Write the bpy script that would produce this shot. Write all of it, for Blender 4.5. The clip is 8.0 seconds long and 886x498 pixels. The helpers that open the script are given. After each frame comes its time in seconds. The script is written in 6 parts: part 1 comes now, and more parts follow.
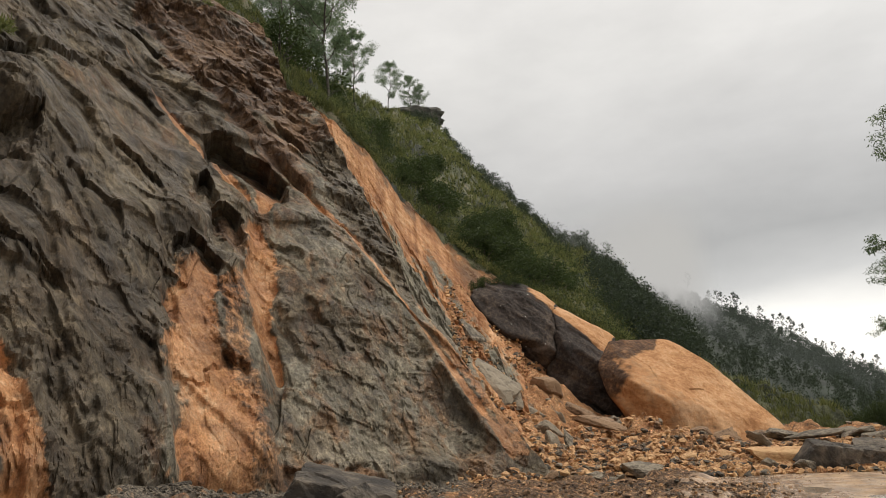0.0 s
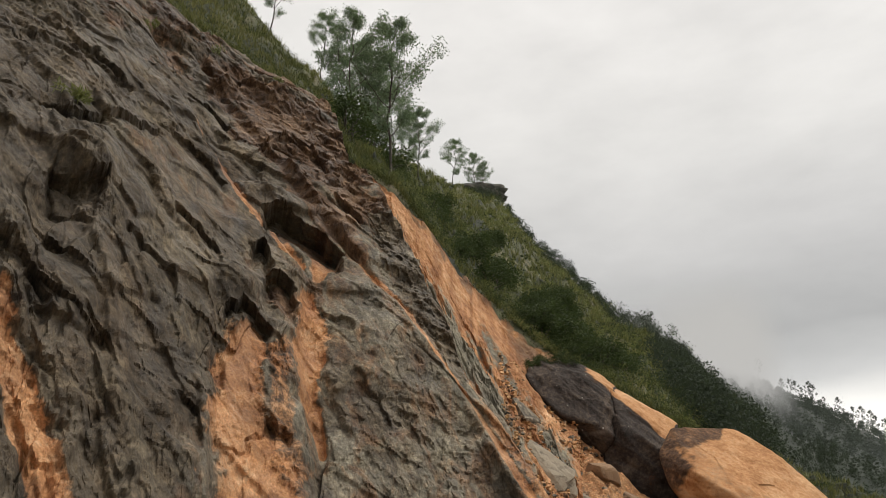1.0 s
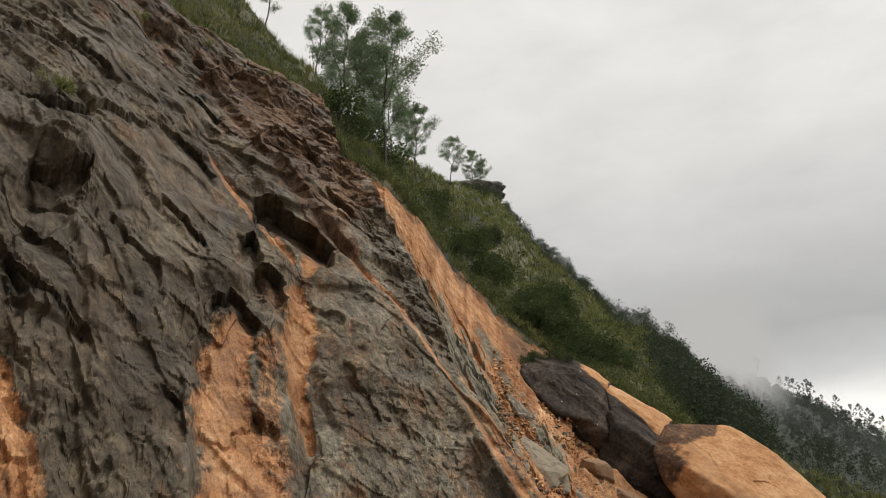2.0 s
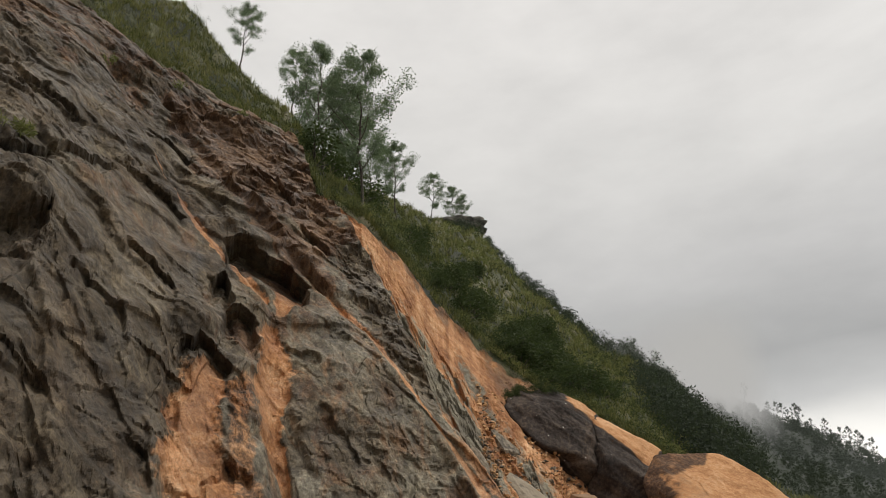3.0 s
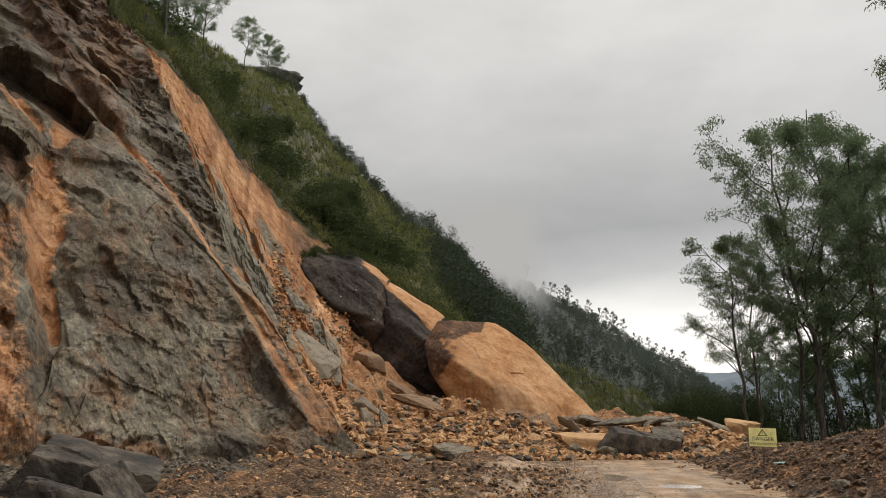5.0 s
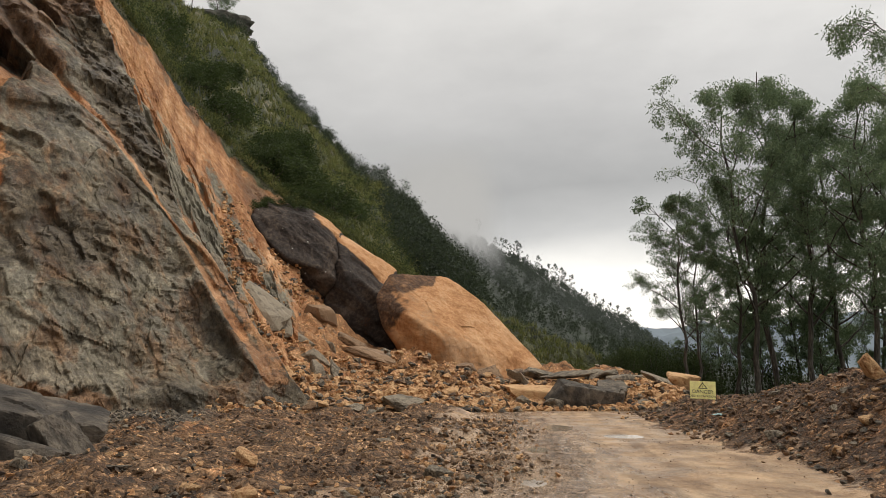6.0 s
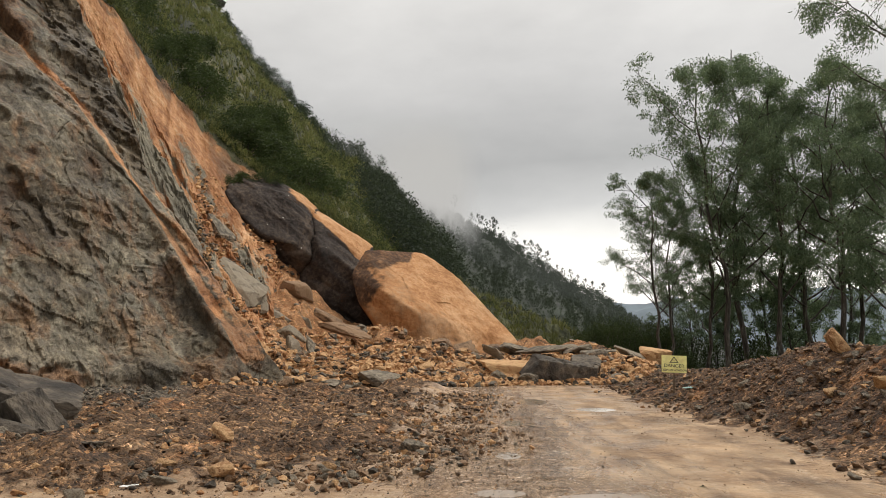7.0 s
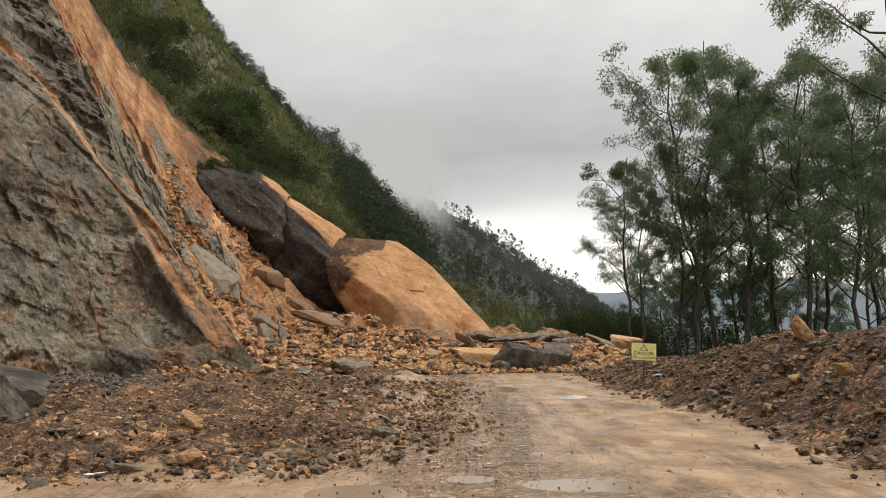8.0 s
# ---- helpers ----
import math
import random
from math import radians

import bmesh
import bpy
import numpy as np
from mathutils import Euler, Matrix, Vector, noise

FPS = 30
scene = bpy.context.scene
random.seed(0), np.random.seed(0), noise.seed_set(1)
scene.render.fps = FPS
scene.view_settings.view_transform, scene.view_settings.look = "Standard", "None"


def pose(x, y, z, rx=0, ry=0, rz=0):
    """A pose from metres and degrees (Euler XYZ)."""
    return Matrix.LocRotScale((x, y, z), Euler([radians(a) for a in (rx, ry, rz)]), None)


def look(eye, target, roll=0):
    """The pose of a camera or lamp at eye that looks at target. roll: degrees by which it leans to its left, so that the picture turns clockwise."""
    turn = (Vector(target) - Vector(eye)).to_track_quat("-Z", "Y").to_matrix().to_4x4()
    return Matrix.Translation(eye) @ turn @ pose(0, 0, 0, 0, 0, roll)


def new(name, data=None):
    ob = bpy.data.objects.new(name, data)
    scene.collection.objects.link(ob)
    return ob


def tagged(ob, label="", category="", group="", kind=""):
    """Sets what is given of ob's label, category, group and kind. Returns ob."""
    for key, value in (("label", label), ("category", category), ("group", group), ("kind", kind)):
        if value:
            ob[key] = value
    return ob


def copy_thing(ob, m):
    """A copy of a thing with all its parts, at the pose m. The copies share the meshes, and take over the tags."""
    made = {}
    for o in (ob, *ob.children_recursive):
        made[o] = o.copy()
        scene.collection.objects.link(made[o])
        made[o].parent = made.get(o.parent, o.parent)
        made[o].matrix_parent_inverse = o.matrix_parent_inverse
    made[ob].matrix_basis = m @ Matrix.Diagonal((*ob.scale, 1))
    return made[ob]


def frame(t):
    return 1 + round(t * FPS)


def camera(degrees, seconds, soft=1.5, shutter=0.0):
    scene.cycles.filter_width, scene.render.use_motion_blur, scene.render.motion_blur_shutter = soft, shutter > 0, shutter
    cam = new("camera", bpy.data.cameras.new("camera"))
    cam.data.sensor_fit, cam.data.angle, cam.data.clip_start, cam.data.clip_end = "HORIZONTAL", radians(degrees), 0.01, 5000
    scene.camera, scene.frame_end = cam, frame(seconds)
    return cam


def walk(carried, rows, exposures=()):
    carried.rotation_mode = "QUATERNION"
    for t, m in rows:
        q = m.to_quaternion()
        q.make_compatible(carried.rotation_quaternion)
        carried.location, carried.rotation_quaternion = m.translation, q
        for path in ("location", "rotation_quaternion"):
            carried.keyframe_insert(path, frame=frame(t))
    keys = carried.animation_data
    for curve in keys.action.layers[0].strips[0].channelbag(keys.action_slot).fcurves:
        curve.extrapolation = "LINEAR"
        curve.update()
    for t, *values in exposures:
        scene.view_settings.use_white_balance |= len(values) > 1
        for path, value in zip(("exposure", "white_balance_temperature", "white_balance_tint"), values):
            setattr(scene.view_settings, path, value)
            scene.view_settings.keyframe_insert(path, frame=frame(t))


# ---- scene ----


def aim(x, y, z, turn, tilt, lean):
    """Camera pose at a place, turned left of +y, tilted up and leaning, in degrees."""
    a, b = radians(turn), radians(tilt)
    way = Vector((-math.sin(a) * math.cos(b), math.cos(a) * math.cos(b), math.sin(b)))
    return look((x, y, z), Vector((x, y, z)) + way, lean)


cam = camera(62.31, 8.0, soft=0.85)
ROWS = [
    (0.0, aim(-0.354, -1.578, 1.597, 19.70, 14.52, -2.53)),
    (0.5, aim(-0.291, -1.316, 1.620, 23.68, 19.93, 0.23)),
    (1.0, aim(-0.235, -1.095, 1.659, 24.64, 20.47, 0.69)),
    (1.2, aim(-0.194, -1.024, 1.653, 24.01, 20.87, 0.72)),
    (2.3, aim(-0.099, -0.581, 1.626, 24.65, 20.17, 0.66)),
    (2.5, aim(-0.089, -0.464, 1.667, 24.19, 21.10, 0.28)),
    (3.0, aim(-0.055, -0.213, 1.681, 23.12, 23.15, -1.80)),
    (3.5, aim(0.048, -0.162, 1.658, 21.91, 22.17, -0.17)),
    (4.0, aim(0.066, -0.032, 1.654, 14.13, 19.02, -0.07)),
    (4.5, aim(0.044, -0.023, 1.627, 10.05, 15.28, -0.39)),
    (6.0, aim(-0.045, 0.019, 1.621, 3.89, 8.87, 0.14)),
    (6.5, aim(-0.043, 0.009, 1.616, 2.76, 7.46, -0.10)),
    (7.0, aim(-0.036, -0.018, 1.619, 2.02, 7.00, -0.06)),
    (7.5, aim(-0.023, -0.012, 1.613, 1.39, 6.89, -0.00)),
    (8.0, aim(-0.000, 0.000, 1.600, 0.00, 6.11, 0.01)),
]
EXPOSURES = [(0.0, 0.34, 6720, 10), (1.0, 0.34, 6720, 10), (2.5, 0.23, 6720, 10), (4.0, 0.12, 6650, 10), (4.5, 0.14, 6650, 10), (6.0, 0.27, 6720, 10),
             (8.0, 0.41, 6720, 10)]
walk(cam, ROWS, EXPOSURES)

# ---- world and light ----
world = bpy.data.worlds.new("overcast_sky")
scene.world = world
world.use_nodes = True
wt = world.node_tree
wt.nodes.clear()


def link_nodes(tree, a, b):
    tree.links.new(a, b)


def node(tree, kind, **values):
    n = tree.nodes.new(kind)
    for key, value in values.items():
        n.inputs[key.replace("_", " ")].default_value = value
    return n


def ramp(tree, source, stops):
    n = tree.nodes.new("ShaderNodeValToRGB")
    el = n.color_ramp.elements
    while len(el) < len(stops):
        el.new(0.5)
    for e, (at_, colour) in zip(el, stops):
        e.position = at_
        e.color = (*colour, 1) if len(colour) == 3 else colour
    tree.links.new(source, n.inputs[0])
    return n.outputs[0]


def mixed(tree, fac, a, b, mode="MIX"):
    n = tree.nodes.new("ShaderNodeMix")
    n.data_type, n.blend_type = "RGBA", mode
    for socket, value in ((n.inputs[0], fac), (n.inputs[6], a), (n.inputs[7], b)):
        if isinstance(value, bpy.types.NodeSocket):
            tree.links.new(value, socket)
        elif isinstance(value, (int, float)):
            socket.default_value = value
        else:
            socket.default_value = (*value, 1)
    return n.outputs[2]


def mathn(tree, op, a, b=0.0, clamp=False):
    n = tree.nodes.new("ShaderNodeMath")
    n.operation, n.use_clamp = op, clamp
    for socket, value in ((n.inputs[0], a), (n.inputs[1], b)):
        if isinstance(value, bpy.types.NodeSocket):
            tree.links.new(value, socket)
        else:
            socket.default_value = value
    return n.outputs[0]


SUN_TURN, SUN_UP = 62.0, 68.0          # degrees from +y towards +x, and above the horizon
sky = wt.nodes.new("ShaderNodeTexSky")
sky.sky_type, sky.sun_disc = "NISHITA", False
sky.sun_elevation, sky.sun_rotation = radians(SUN_UP), radians(SUN_TURN)
tc = wt.nodes.new("ShaderNodeTexCoord")
sep = wt.nodes.new("ShaderNodeSeparateXYZ")
wt.links.new(tc.outputs["Generated"], sep.inputs[0])
# overcast: bright under the cloud edge, a grey belly, lighter overhead
squash = wt.nodes.new("ShaderNodeMapping")
squash.inputs["Scale"].default_value = (1.0, 1.0, 2.4)
wt.links.new(tc.outputs["Generated"], squash.inputs[0])
cloud_a = node(wt, "ShaderNodeTexNoise", Scale=1.7, Detail=4.0, Roughness=0.5)
wt.links.new(squash.outputs[0], cloud_a.inputs["Vector"])
cloud_b = node(wt, "ShaderNodeTexNoise", Scale=6.0, Detail=5.0, Roughness=0.55)
wt.links.new(squash.outputs[0], cloud_b.inputs["Vector"])
warp = mathn(wt, "MULTIPLY", mathn(wt, "SUBTRACT", cloud_a.outputs[0], 0.5), 0.12)
height = mathn(wt, "ADD", sep.outputs[2], warp)
belly = ramp(wt, height, [(0.0, (1.10, 1.06, 0.99)), (0.125, (0.96, 0.945, 0.905)), (0.19, (0.50, 0.50, 0.495)), (0.25, (0.37, 0.37, 0.365)),
                          (0.36, (0.52, 0.517, 0.51)), (0.47, (0.64, 0.635, 0.62)), (0.64, (0.71, 0.70, 0.685)), (1.0, (0.74, 0.73, 0.71))])
soft = mathn(wt, "ADD", mathn(wt, "MULTIPLY", cloud_b.outputs[0], 0.36), 0.82)
clouds = mixed(wt, 1.0, mixed(wt, 1.0, belly, soft, "MULTIPLY"), mathn(wt, "ADD", mathn(wt, "MULTIPLY", mathn(wt, "MAXIMUM", sep.outputs[0], 0.0), 0.34), 1.0), "MULTIPLY")
thin = mixed(wt, 1.0, sky.outputs[0], (0.09, 0.09, 0.09), "MULTIPLY")
background = wt.nodes.new("ShaderNodeBackground")
link_nodes(wt, mixed(wt, 0.92, thin, clouds), background.inputs[0])
background.inputs[1].default_value = 1.0
world_out = wt.nodes.new("ShaderNodeOutputWorld")
link_nodes(wt, background.outputs[0], world_out.inputs[0])

sun = new("sun", bpy.data.lights.new("sun", "SUN"))
sun.data.energy, sun.data.angle, sun.data.color = 1.5, radians(12), (1.0, 0.95, 0.87)
sa, sb = radians(SUN_TURN), radians(SUN_UP)
sun_way = Vector((math.sin(sa) * math.cos(sb), math.cos(sa) * math.cos(sb), math.sin(sb)))
sun.matrix_world = look(sun_way * 100, (0, 0, 0))


# ---- noise ----
def rnd(i, j, seed):
    h = (i.astype(np.int64) * 374761393 + j.astype(np.int64) * 668265263 + seed * 1442695041) & 0xFFFFFFFF
    h = ((h ^ (h >> 13)) * 1274126177) & 0xFFFFFFFF
    h = ((h ^ (h >> 16)) * 2246822519) & 0xFFFFFFFF
    return ((h ^ (h >> 15)) & 0xFFFFFF) / float(0x1000000)


def smooth01(x):
    x = np.clip(x, 0.0, 1.0)
    return x * x * (3 - 2 * x)


def vnoise(u, v, seed):
    """Smooth value noise from -1 to 1."""
    i, j = np.floor(u), np.floor(v)
    fu, fv = smooth01(u - i), smooth01(v - j)
    a, b = rnd(i, j, seed), rnd(i + 1, j, seed)
    c, d = rnd(i, j + 1, seed), rnd(i + 1, j + 1, seed)
    return 2 * (a + (b - a) * fu + (c - a) * fv + (a - b - c + d) * fu * fv) - 1


def fbm(u, v, seed, octaves=4, gain=0.5):
    total, amp = np.zeros_like(np.asarray(u, float)), 1.0
    for k in range(octaves):
        total = total + amp * vnoise(u * 2 ** k + 17.3 * k, v * 2 ** k - 9.1 * k, seed + k)
        amp *= gain
    return total


def facets(u, v, seed, tilt=1.0, soft_=0.0):
    """Broken-rock relief: each cell of an uneven grid is a plane of its own height and tilt (with soft_, faces that meet in creases).
    Also gives the gap to the next cell."""
    iu, iv = np.floor(u), np.floor(v)
    f1, f2 = np.full(u.shape, 9.0), np.full(u.shape, 9.0)
    out, crown_ = np.zeros(u.shape), np.full(u.shape, -9.0)
    for du in (-1, 0, 1):
        for dv in (-1, 0, 1):
            cu, cv = iu + du, iv + dv
            pu, pv = cu + rnd(cu, cv, seed), cv + rnd(cu, cv, seed + 1)
            d = np.hypot(pu - u, pv - v)
            h = (rnd(cu, cv, seed + 2) - 0.5) + tilt * ((u - pu) * (rnd(cu, cv, seed + 3) - 0.5) + (v - pv) * (rnd(cu, cv, seed + 4) - 0.5))
            near = d < f1
            if soft_:
                turn = 3.14159 * rnd(cu, cv, seed + 5)
                ca, sa_ = np.cos(turn), np.sin(turn)
                away = np.maximum(np.abs(ca * (u - pu) + sa_ * (v - pv)), np.abs(ca * (v - pv) - sa_ * (u - pu)))
                crown_ = np.maximum(crown_, h - soft_ * np.maximum(away, 0.12))
            f2 = np.where(near, f1, np.minimum(f2, d))
            out = np.where(near, h, out)
            f1 = np.where(near, d, f1)
    return (crown_ if soft_ else out), f2 - f1


def curve(x, pairs):
    """Piecewise-linear profile through (x, value) pairs."""
    pairs = sorted(pairs)
    return np.interp(x, [p[0] for p in pairs], [p[1] for p in pairs])


def streak(u, v, points):
    """Distance to a widening line through (u, v, half width), as a fraction of the half width."""
    best = np.full(u.shape, 99.0)
    for (u0, v0, w0), (u1, v1, w1) in zip(points, points[1:]):
        du, dv = u1 - u0, v1 - v0
        t = np.clip(((u - u0) * du + (v - v0) * dv) / (du * du + dv * dv), 0, 1)
        best = np.minimum(best, np.hypot(u - u0 - t * du, v - v0 - t * dv) / (w0 + t * (w1 - w0)))
    return best


# ---- mesh helpers ----
def np_mesh(name, verts, faces, smooth=True):
    verts, faces = np.asarray(verts, np.float32), np.asarray(faces, np.int32)
    me = bpy.data.meshes.new(name)
    me.vertices.add(len(verts))
    me.vertices.foreach_set("co", verts.ravel())
    me.loops.add(faces.size)
    me.loops.foreach_set("vertex_index", faces.ravel())
    me.polygons.add(len(faces))
    me.polygons.foreach_set("loop_start", np.arange(0, faces.size, faces.shape[1], dtype=np.int32))
    me.update(calc_edges=True)
    me.polygons.foreach_set("use_smooth", np.full(len(faces), smooth))
    me.update()
    return me


def grid_faces(rows, cols):
    i = np.arange(rows - 1)[:, None] * cols + np.arange(cols - 1)[None, :]
    return np.stack([i, i + 1, i + cols + 1, i + cols], -1).reshape(-1, 4)


def paint(me, name, rgb):
    """A colour layer that tells a material which sort of surface lies where."""
    rgba = np.ones((len(rgb), 4), np.float32)
    rgba[:, :3] = rgb
    me.attributes.new(name, "FLOAT_COLOR", "POINT").data.foreach_set("color", rgba.ravel())


def thing(name, me, material, label="", category="", group="", kind="", at=None):
    ob = new(name, me)
    if material is not None and not me.materials:
        me.materials.append(material)
    if at is not None:
        ob.matrix_world = at
    return tagged(ob, label, category, group, kind)


def part(name, me, material, parent, label=""):
    ob = new(name, me)
    if material is not None and not me.materials:
        me.materials.append(material)
    ob.parent = parent
    return tagged(ob, label)


def from_bm(bm, name, smooth=False):
    me = bpy.data.meshes.new(name)
    bm.to_mesh(me)
    bm.free()
    me.polygons.foreach_set("use_smooth", np.full(len(me.polygons), smooth))
    return me


# ---- materials ----
def material(name, roughness=0.8):
    m = bpy.data.materials.new(name)
    m.use_nodes = True
    tree = m.node_tree
    shader = tree.nodes["Principled BSDF"]
    shader.inputs["Roughness"].default_value = roughness
    coord = tree.nodes.new("ShaderNodeTexCoord")
    return m, tree, shader, coord.outputs["Object"]


def noise_of(tree, vector, scale, detail=6.0, rough=0.6, distortion=0.0, gain=1.75):
    n = node(tree, "ShaderNodeTexNoise", Scale=scale, Detail=detail, Roughness=rough, Distortion=distortion)
    tree.links.new(vector, n.inputs["Vector"])
    g = tree.nodes.new("ShaderNodeMath")
    g.operation = "MULTIPLY_ADD"
    g.inputs[1].default_value, g.inputs[2].default_value = gain, 0.5 - 0.5 * gain
    tree.links.new(n.outputs[0], g.inputs[0])
    return g.outputs[0]


def bump(tree, shader, *layers):
    last = None
    for height_, strength, distance in layers:
        n = node(tree, "ShaderNodeBump", Strength=strength, Distance=distance)
        tree.links.new(height_, n.inputs["Height"])
        if last is not None:
            tree.links.new(last, n.inputs["Normal"])
        last = n.outputs[0]
    tree.links.new(last, shader.inputs["Normal"])


def turned(tree, vector, scale, rotation=(0, 0, 0)):
    n = tree.nodes.new("ShaderNodeMapping")
    n.inputs["Scale"].default_value = scale
    n.inputs["Rotation"].default_value = [radians(a) for a in rotation]
    tree.links.new(vector, n.inputs[0])
    return n.outputs[0]


GREY = [(0.24, (0.054, 0.047, 0.035)), (0.42, (0.152, 0.136, 0.102)), (0.56, (0.243, 0.218, 0.163)), (0.76, (0.40, 0.355, 0.262))]
ORANGE = [(0.26, (0.19, 0.083, 0.036)), (0.42, (0.40, 0.182, 0.075)), (0.55, (0.53, 0.27, 0.120)), (0.74, (0.67, 0.43, 0.25))]
BROWN = [(0.26, (0.045, 0.026, 0.016)), (0.44, (0.125, 0.070, 0.038)), (0.56, (0.21, 0.125, 0.070)), (0.74, (0.36, 0.235, 0.14))]


def rock_colours(tree, obj, scale=1.0, gritty=1.0):
    big = noise_of(tree, obj, 0.55 * scale, 5, 0.6, 0.6)
    fine = noise_of(tree, obj, 4.0 * scale, 11, 0.74)
    both = mathn(tree, "ADD", mathn(tree, "MULTIPLY", big, 0.4), mathn(tree, "MULTIPLY", fine, 0.6))
    grit = ramp(tree, noise_of(tree, obj, 15.0 * scale, 8, 0.72), [(0.28, (0.40, 0.38, 0.36)), (0.46, (0.98, 0.98, 0.98)), (0.58, (1.08, 1.08, 1.08)), (0.74, (1.55, 1.55, 1.55))])
    return (both, *[mixed(tree, gritty, ramp(tree, both, stops), grit, "MULTIPLY") for stops in (GREY, ORANGE, BROWN)], fine)


def cliff_material():
    m, tree, shader, obj = material("quarried_rock", 0.78)
    both, grey, orange, brown, fine = rock_colours(tree, obj, 1.0, 0.55)
    grey = mixed(tree, 1.0, grey, (0.75, 0.735, 0.725), "MULTIPLY")
    zone = tree.nodes.new("ShaderNodeVertexColor")
    zone.layer_name = "zone"
    s = tree.nodes.new("ShaderNodeSeparateColor")
    tree.links.new(zone.outputs[0], s.inputs[0])
    rag = mathn(tree, "MULTIPLY", mathn(tree, "SUBTRACT", fine, 0.5), 1.1)
    def mask(channel):
        return mathn(tree, "MULTIPLY", mathn(tree, "SUBTRACT", mathn(tree, "ADD", channel, rag), 0.32), 3.2, clamp=True)
    mauve = mixed(tree, ramp(tree, noise_of(tree, obj, 0.23, 4, 0.55), [(0.42, (0, 0, 0)), (0.6, (0.75, 0.75, 0.75))]), grey,
                  mixed(tree, 1.0, grey, (0.92, 0.84, 0.79), "MULTIPLY"))
    rust = noise_of(tree, turned(tree, obj, (1, 1, 0.45)), 1.1, 8, 0.65, 0.8)
    base = mixed(tree, ramp(tree, rust, [(0.46, (0, 0, 0)), (0.68, (0.75, 0.75, 0.75))]), mauve, mixed(tree, 1.0, brown, (1.0, 0.92, 0.80), "MULTIPLY"))
    base = mixed(tree, mathn(tree, "MULTIPLY", mask(s.outputs[2]), 0.9), base, mixed(tree, 1.0, grey, (0.53, 0.465, 0.41), "MULTIPLY"))
    umber = mixed(tree, mathn(tree, "MULTIPLY", mask(s.outputs[2]), 0.9), brown, mixed(tree, 1.0, brown, (0.60, 0.58, 0.58), "MULTIPLY"))
    base = mixed(tree, mask(s.outputs[1]), base, umber)
    chips = []
    for scale, way in ((3.0, (0, 28, 10)), (7.0, (15, 35, 40)), (16.0, (30, 20, 70))):
        ch = tree.nodes.new("ShaderNodeTexVoronoi")
        ch.inputs["Scale"].default_value = scale
        tree.links.new(turned(tree, obj, (1, 1, 0.55), way), ch.inputs["Vector"])
        pick = tree.nodes.new("ShaderNodeSeparateColor")
        tree.links.new(ch.outputs["Color"], pick.inputs[0])
        chips.append(pick.outputs[0])
    for pick, low, high in ((chips[0], 0.84, 1.14), (chips[1], 0.78, 1.20), (chips[2], 0.80, 1.18)):
        base = mixed(tree, 1.0, base, ramp(tree, pick, [(0.0, (low, low * 0.98, low * 0.96)), (0.5, (1, 1, 1)), (1.0, (high, high, high))]), "MULTIPLY")
    base = mixed(tree, mask(s.outputs[0]), base, mixed(tree, 1.0, orange, (0.84, 0.83, 0.84), "MULTIPLY"))
    # each plate has split off with a tone of its own
    plate = tree.nodes.new("ShaderNodeVertexColor")
    plate.layer_name = "plate"
    tone = tree.nodes.new("ShaderNodeSeparateColor")
    tree.links.new(plate.outputs[0], tone.inputs[0])
    base = mixed(tree, 1.0, base, ramp(tree, tone.outputs[0], [(0.22, (0.66, 0.63, 0.60)), (0.5, (1.0, 1.0, 1.0)), (0.78, (1.34, 1.36, 1.36))]), "MULTIPLY")
    base = mixed(tree, 1.0, base, ramp(tree, tone.outputs[1], [(0.0, (0.86, 0.82, 0.78)), (0.5, (1.0, 1.0, 1.0)), (1.0, (1.10, 1.12, 1.13))]), "MULTIPLY")
    tree.links.new(base, shader.inputs["Base Color"])
    rough = noise_of(tree, obj, 0.9, 3)
    tree.links.new(ramp(tree, rough, [(0.35, (0.55, 0.55, 0.55)), (0.65, (0.92, 0.92, 0.92))]), shader.inputs["Roughness"])
    bump(tree, shader, (chips[0], 0.6, 0.09), (chips[1], 0.7, 0.075), (chips[2], 0.7, 0.045), (noise_of(tree, obj, 5.0, 12, 0.72), 0.6, 0.09), (noise_of(tree, obj, 26.0, 7, 0.7), 0.6, 0.022))
    return m


